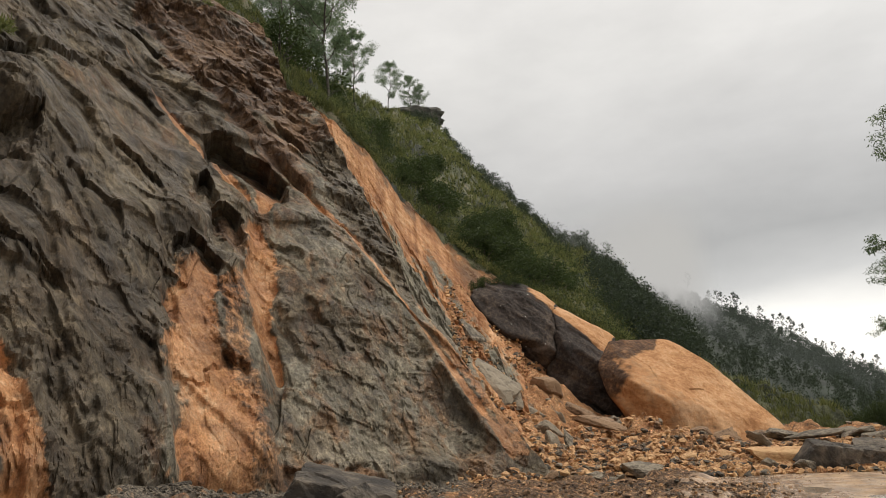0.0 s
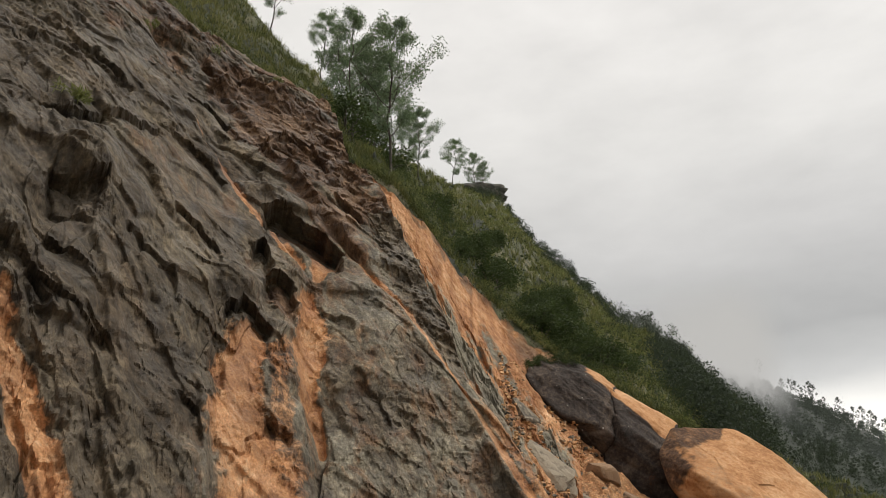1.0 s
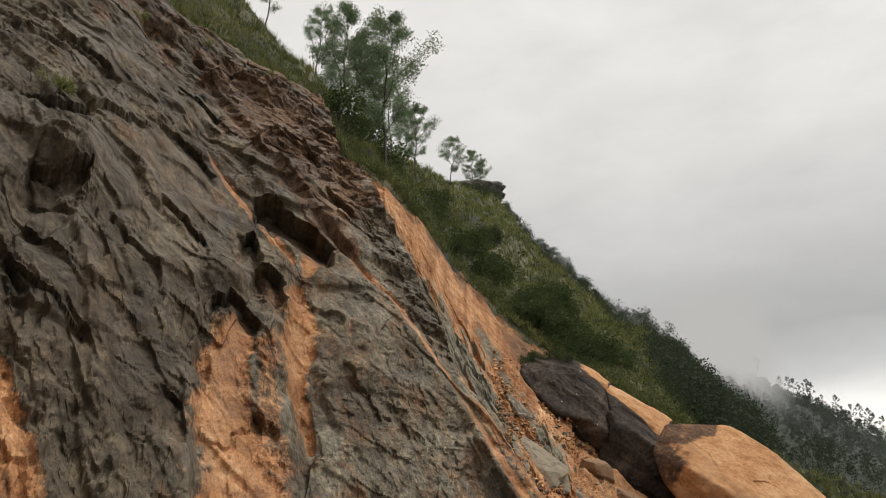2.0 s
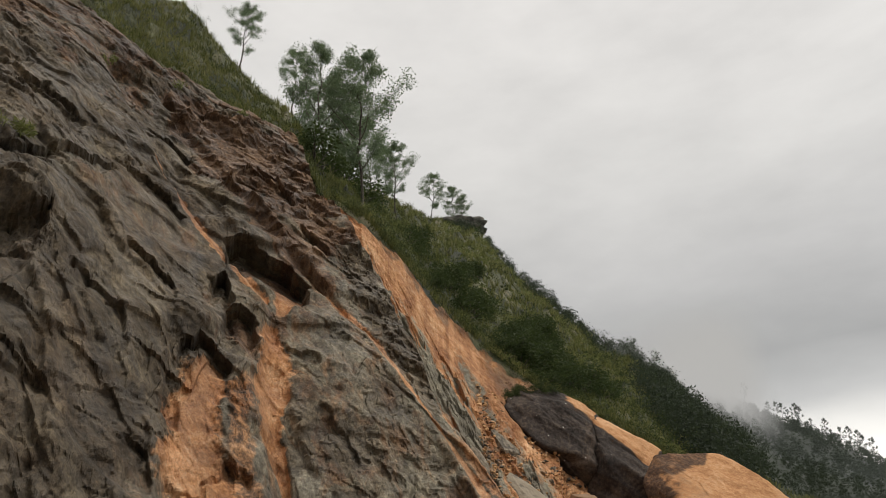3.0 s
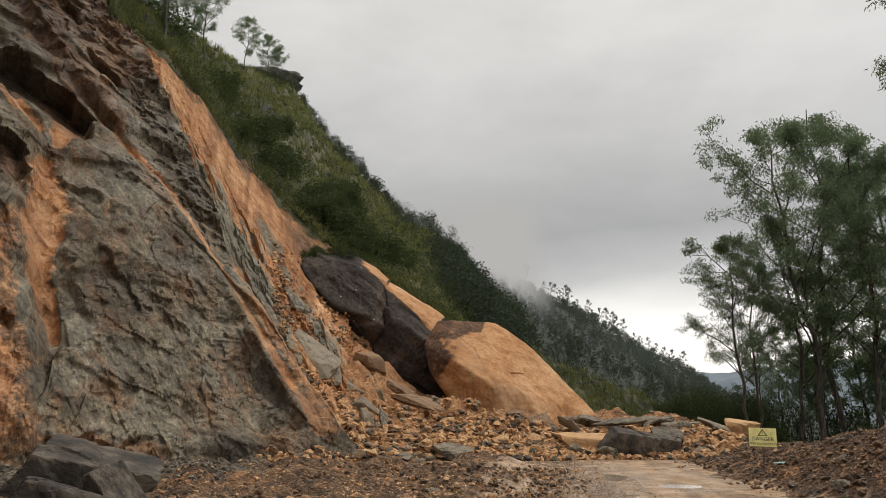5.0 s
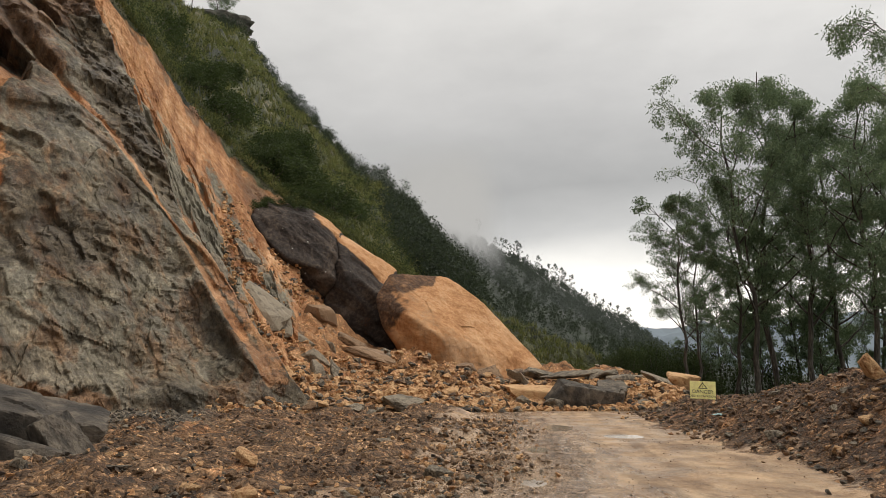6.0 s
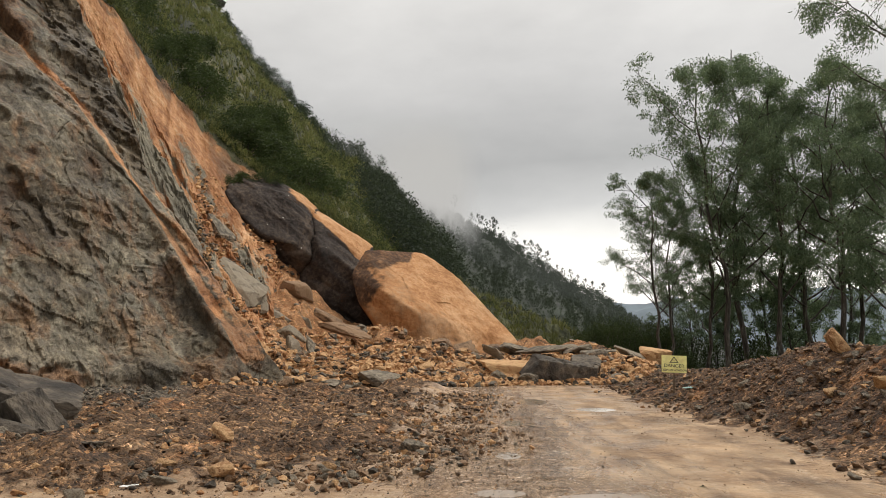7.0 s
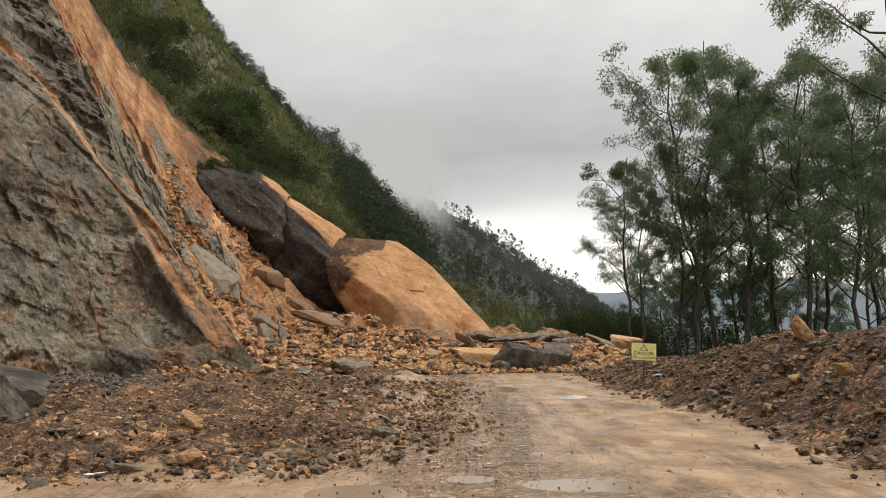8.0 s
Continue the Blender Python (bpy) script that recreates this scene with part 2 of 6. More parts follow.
def hill_material():
    m, tree, shader, obj = material("slipped_hillside", 0.9)
    both, grey, orange, brown, fine = rock_colours(tree, obj, 0.6, 0.35)
    zone = tree.nodes.new("ShaderNodeVertexColor")
    zone.layer_name = "zone"
    s = tree.nodes.new("ShaderNodeSeparateColor")
    tree.links.new(zone.outputs[0], s.inputs[0])
    rag = mathn(tree, "MULTIPLY", mathn(tree, "SUBTRACT", fine, 0.5), 1.0)
    def mask(channel, sharp=3.0):
        return mathn(tree, "MULTIPLY", mathn(tree, "SUBTRACT", mathn(tree, "ADD", channel, rag), 0.35), sharp, clamp=True)
    patches = noise_of(tree, obj, 0.12, 9, 0.72, 0.5)
    turf = ramp(tree, patches, [(0.30, (0.014, 0.020, 0.010)), (0.45, (0.046, 0.054, 0.025)), (0.57, (0.105, 0.110, 0.050)), (0.74, (0.18, 0.155, 0.09))])
    turf = mixed(tree, 0.5, turf, ramp(tree, noise_of(tree, obj, 0.8, 7, 0.7), [(0.38, (0.25, 0.25, 0.25)), (0.58, (1, 1, 1))]), "MULTIPLY")
    streaks = noise_of(tree, turned(tree, obj, (0.5, 0.5, 0.5), (0, 0, 25)), 1.2, 7, 0.6, 1.2)
    slip = mixed(tree, ramp(tree, streaks, [(0.45, (0, 0, 0)), (0.56, (0.6, 0.6, 0.6))]), orange, mixed(tree, 1.0, orange, (0.78, 0.72, 0.70), "MULTIPLY"))
    run = tree.nodes.new("ShaderNodeVertexColor")
    run.layer_name = "run"
    slip = mixed(tree, 1.0, slip, ramp(tree, run.outputs[0], [(0.15, (0.74, 0.68, 0.63)), (0.45, (0.97, 0.96, 0.95)), (0.62, (1.05, 1.06, 1.08)), (0.85, (1.22, 1.30, 1.42))]), "MULTIPLY")
    slip = mixed(tree, mathn(tree, "MULTIPLY", mask(s.outputs[0], 2.2), 0.85), slip, brown)
    base = mixed(tree, mask(s.outputs[2]), slip, grey)
    base = mixed(tree, mask(s.outputs[1], 4.0), base, turf)
    tree.links.new(base, shader.inputs["Base Color"])
    bump(tree, shader, (noise_of(tree, obj, 1.2, 9, 0.65), 0.7, 0.35), (noise_of(tree, obj, 9.0, 6, 0.65), 0.5, 0.06))
    return m


def ground_material():
    m, tree, shader, obj = material("muddy_road", 0.7)
    zone = tree.nodes.new("ShaderNodeVertexColor")
    zone.layer_name = "zone"
    s = tree.nodes.new("ShaderNodeSeparateColor")
    tree.links.new(zone.outputs[0], s.inputs[0])
    fine = noise_of(tree, obj, 14.0, 9, 0.7)
    mid = noise_of(tree, obj, 1.3, 7, 0.62, 0.4)
    rag = mathn(tree, "MULTIPLY", mathn(tree, "SUBTRACT", noise_of(tree, obj, 2.2, 8, 0.65), 0.5), 1.4)
    mud = ramp(tree, mathn(tree, "ADD", mathn(tree, "MULTIPLY", mid, 0.65), mathn(tree, "MULTIPLY", fine, 0.35)),
               [(0.26, (0.18, 0.106, 0.058)), (0.44, (0.325, 0.211, 0.124)), (0.66, (0.48, 0.338, 0.213))])
    tracks = noise_of(tree, turned(tree, obj, (1.5, 0.22, 1), (0, 0, -6)), 1.2, 7, 0.62, 0.4)
    mud = mixed(tree, 1.0, mud, ramp(tree, tracks, [(0.30, (0.66, 0.63, 0.60)), (0.46, (1.0, 1.0, 1.0)), (0.66, (1.12, 1.10, 1.07))]), "MULTIPLY")
    gravel = ramp(tree, fine, [(0.26, (0.09, 0.065, 0.046)), (0.5, (0.27, 0.195, 0.135)), (0.74, (0.50, 0.39, 0.29))])
    debris = ramp(tree, mathn(tree, "ADD", mathn(tree, "MULTIPLY", mid, 0.5), mathn(tree, "MULTIPLY", fine, 0.5)),
                  [(0.28, (0.050, 0.028, 0.016)), (0.44, (0.150, 0.083, 0.041)), (0.56, (0.245, 0.140, 0.068)), (0.74, (0.38, 0.23, 0.12))])
    slip = mixed(tree, 1.0, ramp(tree, mathn(tree, "ADD", mathn(tree, "MULTIPLY", mid, 0.5), mathn(tree, "MULTIPLY", fine, 0.5)), ORANGE), (0.95, 0.95, 0.92), "MULTIPLY")
    film = tree.nodes.new("ShaderNodeVertexColor")
    film.layer_name = "wet"
    film_s = tree.nodes.new("ShaderNodeSeparateColor")
    tree.links.new(film.outputs[0], film_s.inputs[0])
    bits, relief = [], []
    bend = tree.nodes.new("ShaderNodeMix")
    bend.data_type, bend.blend_type = "RGBA", "LINEAR_LIGHT"
    bend.inputs[0].default_value = 0.05
    tree.links.new(obj, bend.inputs[6])
    wobble = node(tree, "ShaderNodeTexNoise", Scale=9.0, Detail=3.0)
    tree.links.new(obj, wobble.inputs["Vector"])
    tree.links.new(wobble.outputs[1], bend.inputs[7])
    for scale in (11.0, 27.0):
        cell = tree.nodes.new("ShaderNodeTexVoronoi")
        cell.inputs["Scale"].default_value = scale
        tree.links.new(bend.outputs[2], cell.inputs["Vector"])
        pick = tree.nodes.new("ShaderNodeSeparateColor")
        tree.links.new(cell.outputs["Color"], pick.inputs[0])
        bits.append(pick.outputs[0])
        relief.append(mathn(tree, "ADD", mathn(tree, "MULTIPLY", pick.outputs[1], 0.5), mathn(tree, "MULTIPLY", cell.outputs["Distance"], -0.9)))
    EARTH = [(0.10, (0.26, 0.26, 0.27)), (0.40, (0.62, 0.60, 0.60)), (0.68, (1.0, 0.98, 0.95)), (0.88, (1.6, 1.62, 1.65)), (0.97, (2.3, 2.5, 2.8))]
    stones = mixed(tree, 1.0, ramp(tree, bits[0], EARTH), ramp(tree, bits[1], EARTH), "MULTIPLY")
    stones = mixed(tree, 1.0, stones, (0.90, 0.86, 0.82), "MULTIPLY")
    chalk = ramp(tree, mathn(tree, "ADD", mathn(tree, "MULTIPLY", bits[1], 0.6), mathn(tree, "MULTIPLY", fine, 0.4)), [(0.2, (0.030, 0.025, 0.019)), (0.5, (0.110, 0.090, 0.066)), (0.8, (0.25, 0.205, 0.15))])
    debris = mixed(tree, 0.75, debris, mixed(tree, 1.0, debris, stones, "MULTIPLY"))
    debris = mixed(tree, mathn(tree, "MULTIPLY", mathn(tree, "SUBTRACT", mathn(tree, "ADD", film_s.outputs[1], mathn(tree, "MULTIPLY", bits[0], 0.5)), 0.55), 3.0, clamp=True), debris, chalk)
    # the debris of the spoil on the valley side is darker
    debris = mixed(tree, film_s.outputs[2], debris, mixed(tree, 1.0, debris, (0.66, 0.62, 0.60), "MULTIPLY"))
    slip = mixed(tree, 0.35, slip, mixed(tree, 1.0, slip, stones, "MULTIPLY"))
    gravel = mixed(tree, 0.7, gravel, mixed(tree, 1.0, gravel, stones, "MULTIPLY"))
    grass = ramp(tree, mid, [(0.3, (0.02, 0.032, 0.012)), (0.7, (0.07, 0.095, 0.03))])
    def mask(channel, sharp=3.0):
        return mathn(tree, "MULTIPLY", mathn(tree, "SUBTRACT", mathn(tree, "ADD", channel, rag), 0.35), sharp, clamp=True)
    stony = ramp(tree, noise_of(tree, turned(tree, obj, (1.3, 0.7, 1)), 0.9, 8, 0.68), [(0.54, (0, 0, 0)), (0.72, (0.45, 0.45, 0.45))])
    trail = mathn(tree, "MULTIPLY", mathn(tree, "SUBTRACT", mathn(tree, "ADD", mathn(tree, "MULTIPLY", film_s.outputs[0], 0.5), noise_of(tree, turned(tree, obj, (1.5, 0.6, 1), (0, 0, 8)), 1.3, 9, 0.72)), 0.84), 2.6, clamp=True)
    base = mixed(tree, mathn(tree, "MULTIPLY", trail, 0.5), mixed(tree, stony, mud, gravel), gravel)
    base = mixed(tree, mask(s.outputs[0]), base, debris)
    base = mixed(tree, mask(s.outputs[1]), base, slip)
    base = mixed(tree, mask(s.outputs[2], 6.0), base, grass)
    tree.links.new(base, shader.inputs["Base Color"])
    damp = ramp(tree, noise_of(tree, obj, 0.8, 6, 0.6), [(0.42, (0.34, 0.34, 0.34)), (0.62, (0.75, 0.75, 0.75))])
    runs = noise_of(tree, turned(tree, obj, (2.6, 0.75, 1.0), (0, 0, 12)), 1.1, 8, 0.66, 0.5)
    wet = mathn(tree, "MULTIPLY", mathn(tree, "SUBTRACT", mathn(tree, "ADD", mathn(tree, "MULTIPLY", film_s.outputs[0], 0.42), runs), 0.76), 9.0, clamp=True)
    tree.links.new(mixed(tree, wet, mixed(tree, mask(s.outputs[0]), damp, (0.85, 0.85, 0.85)), (0.10, 0.10, 0.10)), shader.inputs["Roughness"])
    bump(tree, shader, (mid, 0.5, 0.10), (noise_of(tree, obj, 7.0, 7, 0.7), 0.5, 0.05),
         (mathn(tree, "MULTIPLY", relief[0], mask(s.outputs[0])), 0.8, 0.07), (mathn(tree, "MULTIPLY", relief[1], mathn(tree, "ADD", mathn(tree, "MULTIPLY", mask(s.outputs[0]), 0.8), 0.2)), 0.8, 0.03))
    return m


def stone_material(name, stops, scale=1.0, roughness=0.8):
    m, tree, shader, obj = material(name, roughness)
    info = tree.nodes.new("ShaderNodeObjectInfo")
    geo = tree.nodes.new("ShaderNodeNewGeometry")
    own = mathn(tree, "ADD", info.outputs["Random"], geo.outputs["Random Per Island"])
    n = noise_of(tree, obj, 6.0 * scale, 9, 0.68)
    shade = mathn(tree, "ADD", n, mathn(tree, "MULTIPLY", mathn(tree, "SUBTRACT", own, 0.75), 0.28))
    tree.links.new(ramp(tree, shade, stops), shader.inputs["Base Color"])
    bump(tree, shader, (n, 0.7, 0.10), (noise_of(tree, obj, 22.0 * scale, 6, 0.65), 0.5, 0.03))
    return m


def leaf_material(name, dark, light, pale=None, patch=0.5):
    m, tree, shader, obj = material(name, 0.6)
    geo = tree.nodes.new("ShaderNodeNewGeometry")
    n = noise_of(tree, obj, patch, 5, 0.65)
    v = mathn(tree, "ADD", mathn(tree, "MULTIPLY", n, 0.6), mathn(tree, "MULTIPLY", geo.outputs["Random Per Island"], 0.4))
    tree.links.new(ramp(tree, v, [(0.3, dark), (0.55, light), (0.75, pale or light)]), shader.inputs["Base Color"])
    shader.inputs["Specular IOR Level"].default_value = 0.12
    lucent = tree.nodes.new("ShaderNodeBsdfTranslucent")
    lucent.inputs[0].default_value = (light[0] * 1.3, light[1] * 1.3, light[2], 1)
    mix = tree.nodes.new("ShaderNodeMixShader")
    mix.inputs[0].default_value = 0.35
    tree.links.new(shader.outputs[0], mix.inputs[1])
    tree.links.new(lucent.outputs[0], mix.inputs[2])
    tree.links.new(mix.outputs[0], tree.nodes["Material Output"].inputs[0])
    return m


def bark_material():
    m, tree, shader, obj = material("eucalyptus_bark", 0.85)
    n = noise_of(tree, turned(tree, obj, (6, 6, 0.8)), 1.5, 7, 0.65)
    tree.links.new(ramp(tree, n, [(0.3, (0.030, 0.025, 0.021)), (0.55, (0.075, 0.062, 0.050)), (0.75, (0.16, 0.14, 0.115))]), shader.inputs["Base Color"])
    bump(tree, shader, (n, 0.5, 0.05))
    return m


def plain(name, colour, roughness, vary=0.12, scale=6.0, metal=0.0):
    m, tree, shader, obj = material(name, roughness)
    shader.inputs["Metallic"].default_value = metal
    n = noise_of(tree, obj, scale, 6)
    low = tuple(c * (1 - vary) for c in colour)
    high = tuple(min(1, c * (1 + vary)) for c in colour)
    tree.links.new(ramp(tree, n, [(0.3, low), (0.7, high)]), shader.inputs["Base Color"])
    bump(tree, shader, (n, 0.2, 0.01))
    return m


M_CLIFF = cliff_material()
M_HILL = hill_material()
M_GROUND = ground_material()
M_GREY = stone_material("grey_stone", [(0.28, (0.040, 0.033, 0.026)), (0.5, (0.115, 0.095, 0.070)), (0.72, (0.27, 0.225, 0.165))])
M_ORANGE = stone_material("orange_stone", [(0.32, (0.21, 0.092, 0.036)), (0.5, (0.44, 0.220, 0.090)), (0.68, (0.60, 0.37, 0.185))])
M_BROWN = stone_material("brown_stone", [(0.32, (0.036, 0.021, 0.013)), (0.5, (0.118, 0.068, 0.036)), (0.68, (0.26, 0.160, 0.090))])
M_BLOCK = stone_material("block_stone", [(0.28, (0.022, 0.018, 0.015)), (0.5, (0.060, 0.049, 0.038)), (0.72, (0.150, 0.122, 0.092))], 0.6)
M_LEAF = leaf_material("eucalyptus_leaf", (0.070, 0.104, 0.066), (0.145, 0.195, 0.122), (0.23, 0.285, 0.170))
M_SHRUB = leaf_material("shrub_leaf", (0.019, 0.029, 0.013), (0.048, 0.067, 0.027), (0.088, 0.108, 0.043))
M_FERN = leaf_material("fern_leaf", (0.060, 0.078, 0.030), (0.155, 0.170, 0.066), (0.26, 0.25, 0.11), 0.12)
M_FOREST = leaf_material("forest_leaf", (0.024, 0.033, 0.024), (0.046, 0.060, 0.042))
M_GRASS = leaf_material("grass_blade", (0.022, 0.030, 0.014), (0.150, 0.158, 0.062), (0.30, 0.27, 0.13), 0.16)
M_BARK = bark_material()


# ---- the cut rock face ----
FOOT = [(10, 23), (17, 22.2), (25, 21), (31, 19.5), (37, 18), (45, 16), (55, 12.5), (65, 11), (80, 10), (96, 10)]
RIM = [(96, 29), (60, 28.5), (52, 27.4), (49.3, 26.4), (44.5, 26.6), (41.7, 25.4), (37.7, 25.1), (36.1, 23.0), (34.3, 19.4), (31.9, 16.4),
       (28.6, 12.9), (26.4, 10.2), (25.3, 8.7), (24.2, 7.2), (22.1, 5.6), (19.3, 3.6), (16.4, 1.8), (15.1, 0.9), (14, 0.2)]


def face_range(theta, z):
    """How far the sloping rock face stands from the turning place, by bearing and height."""
    return curve(theta, FOOT) + 0.6 * z + 0.006 * z * z


def plates(u, v, seed, tilt=1.0, lean=0.5, crisp=40.0):
    """Broken plates: each cell of an uneven grid is a flat face with its own height and tilt, standing proud at its lower edge.
    Gives the relief and a number of each plate's own."""
    iu, iv = np.floor(u), np.floor(v)
    f1 = np.full(u.shape, 9.0)
    total, weight, own = np.zeros(u.shape), np.full(u.shape, 1e-60), np.zeros(u.shape)
    for du in (-1, 0, 1):
        for dv in (-1, 0, 1):
            cu, cv = iu + du, iv + dv
            pu, pv = cu + 0.08 + 0.84 * rnd(cu, cv, seed), cv + 0.08 + 0.84 * rnd(cu, cv, seed + 1)
            d = 0.6 * (np.abs(pu - u) + np.abs(pv - v)) + 0.5 * np.hypot(pu - u, pv - v)
            h = (rnd(cu, cv, seed + 2) - 0.5) + tilt * ((u - pu) * (rnd(cu, cv, seed + 3) - 0.5) + (v - pv) * (rnd(cu, cv, seed + 4) - 0.5 - lean))
            w = np.exp(-crisp * d)
            total, weight = total + w * h, weight + w
            near = d < f1
            own = np.where(near, rnd(cu, cv, seed + 6), own)
            f1 = np.where(near, d, f1)
    return total / weight, own


def build_cliff():
    rows, over = 520, 14
    theta = np.concatenate([np.linspace(95, 66.4, 26), np.linspace(66, 14.2, 740)])
    cols = len(theta)
    top = curve(theta, RIM) + 0.6 * fbm(theta * 0.5, theta * 0, 5, 5, 0.6) * np.clip(curve(theta, RIM) / 12, 0.2, 1)
    v = np.linspace(0, 1, rows)
    th = np.repeat(theta[None, :], rows + over, 0)
    z = np.empty((rows + over, cols))
    z[:rows] = np.minimum(-0.8 + v[:, None] ** 1.2 * (top.max() + 0.8), top[None, :] - 0.002 * (1 - v[:, None]))
    back = np.zeros((rows + over, cols))
    w = np.linspace(0, 1, over + 1)[1:]
    z[rows:] = top + (0.5 * np.sin(w * 2.4) - 2.2 * w ** 2)[:, None] * np.clip(top / 6, 0.1, 1)
    back[rows:] = (7 * w ** 1.6)[:, None] * np.clip(top / 6, 0.1, 1)
    u = -th * 0.40
    # the rock splits along planes that dip down to the right
    warp_u, warp_v = 0.16 * fbm(u * 0.5, z * 0.5, 31, 3), 0.16 * fbm(u * 0.5, z * 0.5, 37, 3)
    along, across = (u + warp_u) * 0.55 - (z + warp_v) * 0.835, (u + warp_u) * 0.835 + (z + warp_v) * 0.55
    flat_u, flat_v = u * 0.92 - z * 0.39 + warp_v, u * 0.39 + z * 0.92 + warp_u
    p_a, o_a = plates(along / 4.6, across / 2.1, 11, 1.0, 0.12, 26)
    p_b, o_b = plates(flat_u / 2.3 + 3.3, flat_v / 1.35, 12, 1.5, 0.20, 32)
    p_c, o_c = plates(along / 1.15, across / 0.75 + 7.7, 13, 1.6, 0.14, 34)
    p_d, o_d = plates(flat_u / 0.66 + 0.7, flat_v / 0.44, 19, 1.5, 0.10, 28)
    p_e, _ = plates(along / 0.36, across / 0.24, 20, 1.4, 0.1, 22)
    p_f, _ = plates(flat_u / 0.18, flat_v / 0.13, 14, 1.6, 0.1, 16)
    # many plates meet their neighbours in a crease, without a step
    p_b = 0.55 * p_b + 0.75 * facets(flat_u / 2.0 + 1.1, flat_v / 1.2, 16, 1.5, 0.95)[0]
    p_c = 0.55 * p_c + 0.75 * facets(flat_u / 1.0 + 4.1, flat_v / 0.62, 17, 1.5, 0.95)[0]
    p_d = 0.65 * p_d + 0.55 * facets(along / 0.55, across / 0.38, 15, 1.5, 0.95)[0]
    n1, n2 = fbm(u * 1.3, z * 1.3, 51, 4), fbm(u * 2.9, z * 2.9, 52, 4)
    broken = smooth01(0.45 + 0.9 * fbm(along * 0.22, across * 0.4, 25, 3))
    sheet = smooth01(1.5 - streak(u, z, [(-54 * 0.4, 12.6, 0.9), (-49 * 0.4, 13.0, 1.1), (-45.5 * 0.4, 12.0, 0.9)]))    # a wide clean face
    broken = broken * (1 - 0.7 * sheet)
    scaly = smooth01((36 - th + 3 * fbm(u * 0.4, z * 0.4, 24, 2)) / 5)
    rough = 0.62 + 0.38 * broken - 0.25 * sheet
    crumbly = 0.42 + 0.70 * smooth01(0.42 + 1.1 * fbm(along * 0.35 + 3.0, across * 0.6, 26, 3))
    d = (0.46 - 0.14 * scaly) * p_a + (0.56 - 0.18 * scaly) * (0.5 + 0.5 * broken) * p_b + rough * (
        0.28 * p_c + (crumbly + 0.35 * scaly) * (0.15 * p_d + 0.10 * p_e + 0.05 * p_f)) + 0.40 * fbm(along * 0.16, across * 0.35, 21, 4)
    quiet = np.clip(sum(smooth01(1.7 - streak(u, z, [(-a * 0.40, b, c) for a, b, c in run])) for run in (
        [(41.9, 6.9, 0.4), (42.6, 5.0, 0.75), (41.6, 2.6, 1.1), (40.4, 1.0, 1.0)], [(37.0, 8.0, 0.45), (37.0, 5.6, 0.4)], [(36.7, 11.2, 0.5)])), 0, 1)
    d *= 1 - 0.45 * quiet

    def side(points, wide):
        """-1 to 1 across a line that runs down to the right: positive on its upper right."""
        zs = [p[1] for p in points]
        us = [-p[0] * 0.40 for p in points]
        order = np.argsort(zs)
        line_u = np.interp(z, np.array(zs)[order], np.array(us)[order])
        inside = smooth01((z - min(zs) + 0.8) / 0.8) * smooth01((max(zs) + 0.8 - z) / 0.8)
        off = u - line_u + 0.20 * p_c + 0.12 * p_d
        return np.clip(off / wide, -1, 1) * inside, np.exp(-(off / wide) ** 2) * inside

    step_a, groove_a = side([(52.4, 22.2), (48.0, 17.1), (43.3, 13.3), (40.9, 11.7), (38.0, 9.8), (37.4, 6.0), (36.0, 1.5)], 0.22)
    step_b, groove_b = side([(36.5, 14.0), (34.3, 12.0), (31.5, 10.5), (28.9, 9.3), (25.6, 7.0), (21.5, 4.2), (19.2, 2.6), (17.0, 1.1)], 0.16)
    step_c, groove_c = side([(47.5, 22.3), (43.9, 19.2), (39.2, 15.8), (35.5, 13.2), (33.5, 11.9)], 0.2)
    step_d, _ = side([(45.6, 7.5), (44.8, 5.8), (44.7, 3.0), (44.0, 1.4), (43.0, 0.5)], 0.14)
    d += -0.34 * step_a - 0.14 * groove_a - 0.26 * step_b - 0.04 * groove_b + 0.34 * step_c - 0.18 * groove_c - 0.30 * step_d

    def lobe(points, rag=0.35):
        pts = [(-a * 0.40, b, c) for a, b, c in points]
        return smooth01(1.6 - streak(u, z, pts) + rag * n1 + 0.18 * n2 + 0.25 * p_d)

    patch = lobe([(41.6, 6.9, 0.30), (42.6, 6.0, 0.62), (42.6, 4.6, 0.70), (42.0, 3.4, 0.85), (41.0, 2.0, 1.10), (40.4, 1.0, 0.95)])
    patch2 = lobe([(37.4, 9.0, 0.26), (36.9, 7.9, 0.44), (37.0, 6.6, 0.46), (37.0, 5.3, 0.28), (36.0, 4.3, 0.18), (35.6, 3.6, 0.10)])
    patch3 = lobe([(37.0, 11.6, 0.30), (36.4, 11.0, 0.42), (36.7, 9.9, 0.22)])
    left = lobe([(61, 5.2, 0.3), (59.5, 4.0, 0.36), (57.6, 2.9, 0.42), (56.4, 2.0, 0.45), (55.5, 0.8, 0.6)])
    vein = lobe([(48.3, 17.2, 0.10), (45.5, 15.0, 0.18), (43.2, 13.0, 0.24), (40.6, 11.6, 0.30), (38.4, 10.4, 0.26)], 0.30)
    vein2 = lobe([(33.4, 11.5, 0.08), (31.5, 10.5, 0.22), (29.2, 9.5, 0.24), (27.0, 8.0, 0.12), (25.6, 7.0, 0.05), (23.6, 5.7, 0.06), (21.5, 4.2, 0.10), (19.2, 2.6, 0.13), (17.0, 1.1, 0.12)], 0.45)
    vein3 = lobe([(24.0, 7.0, 0.05), (22.9, 6.0, 0.16), (19.7, 3.9, 0.16), (17.9, 2.6, 0.16), (16.1, 1.1, 0.18)], 0.7)
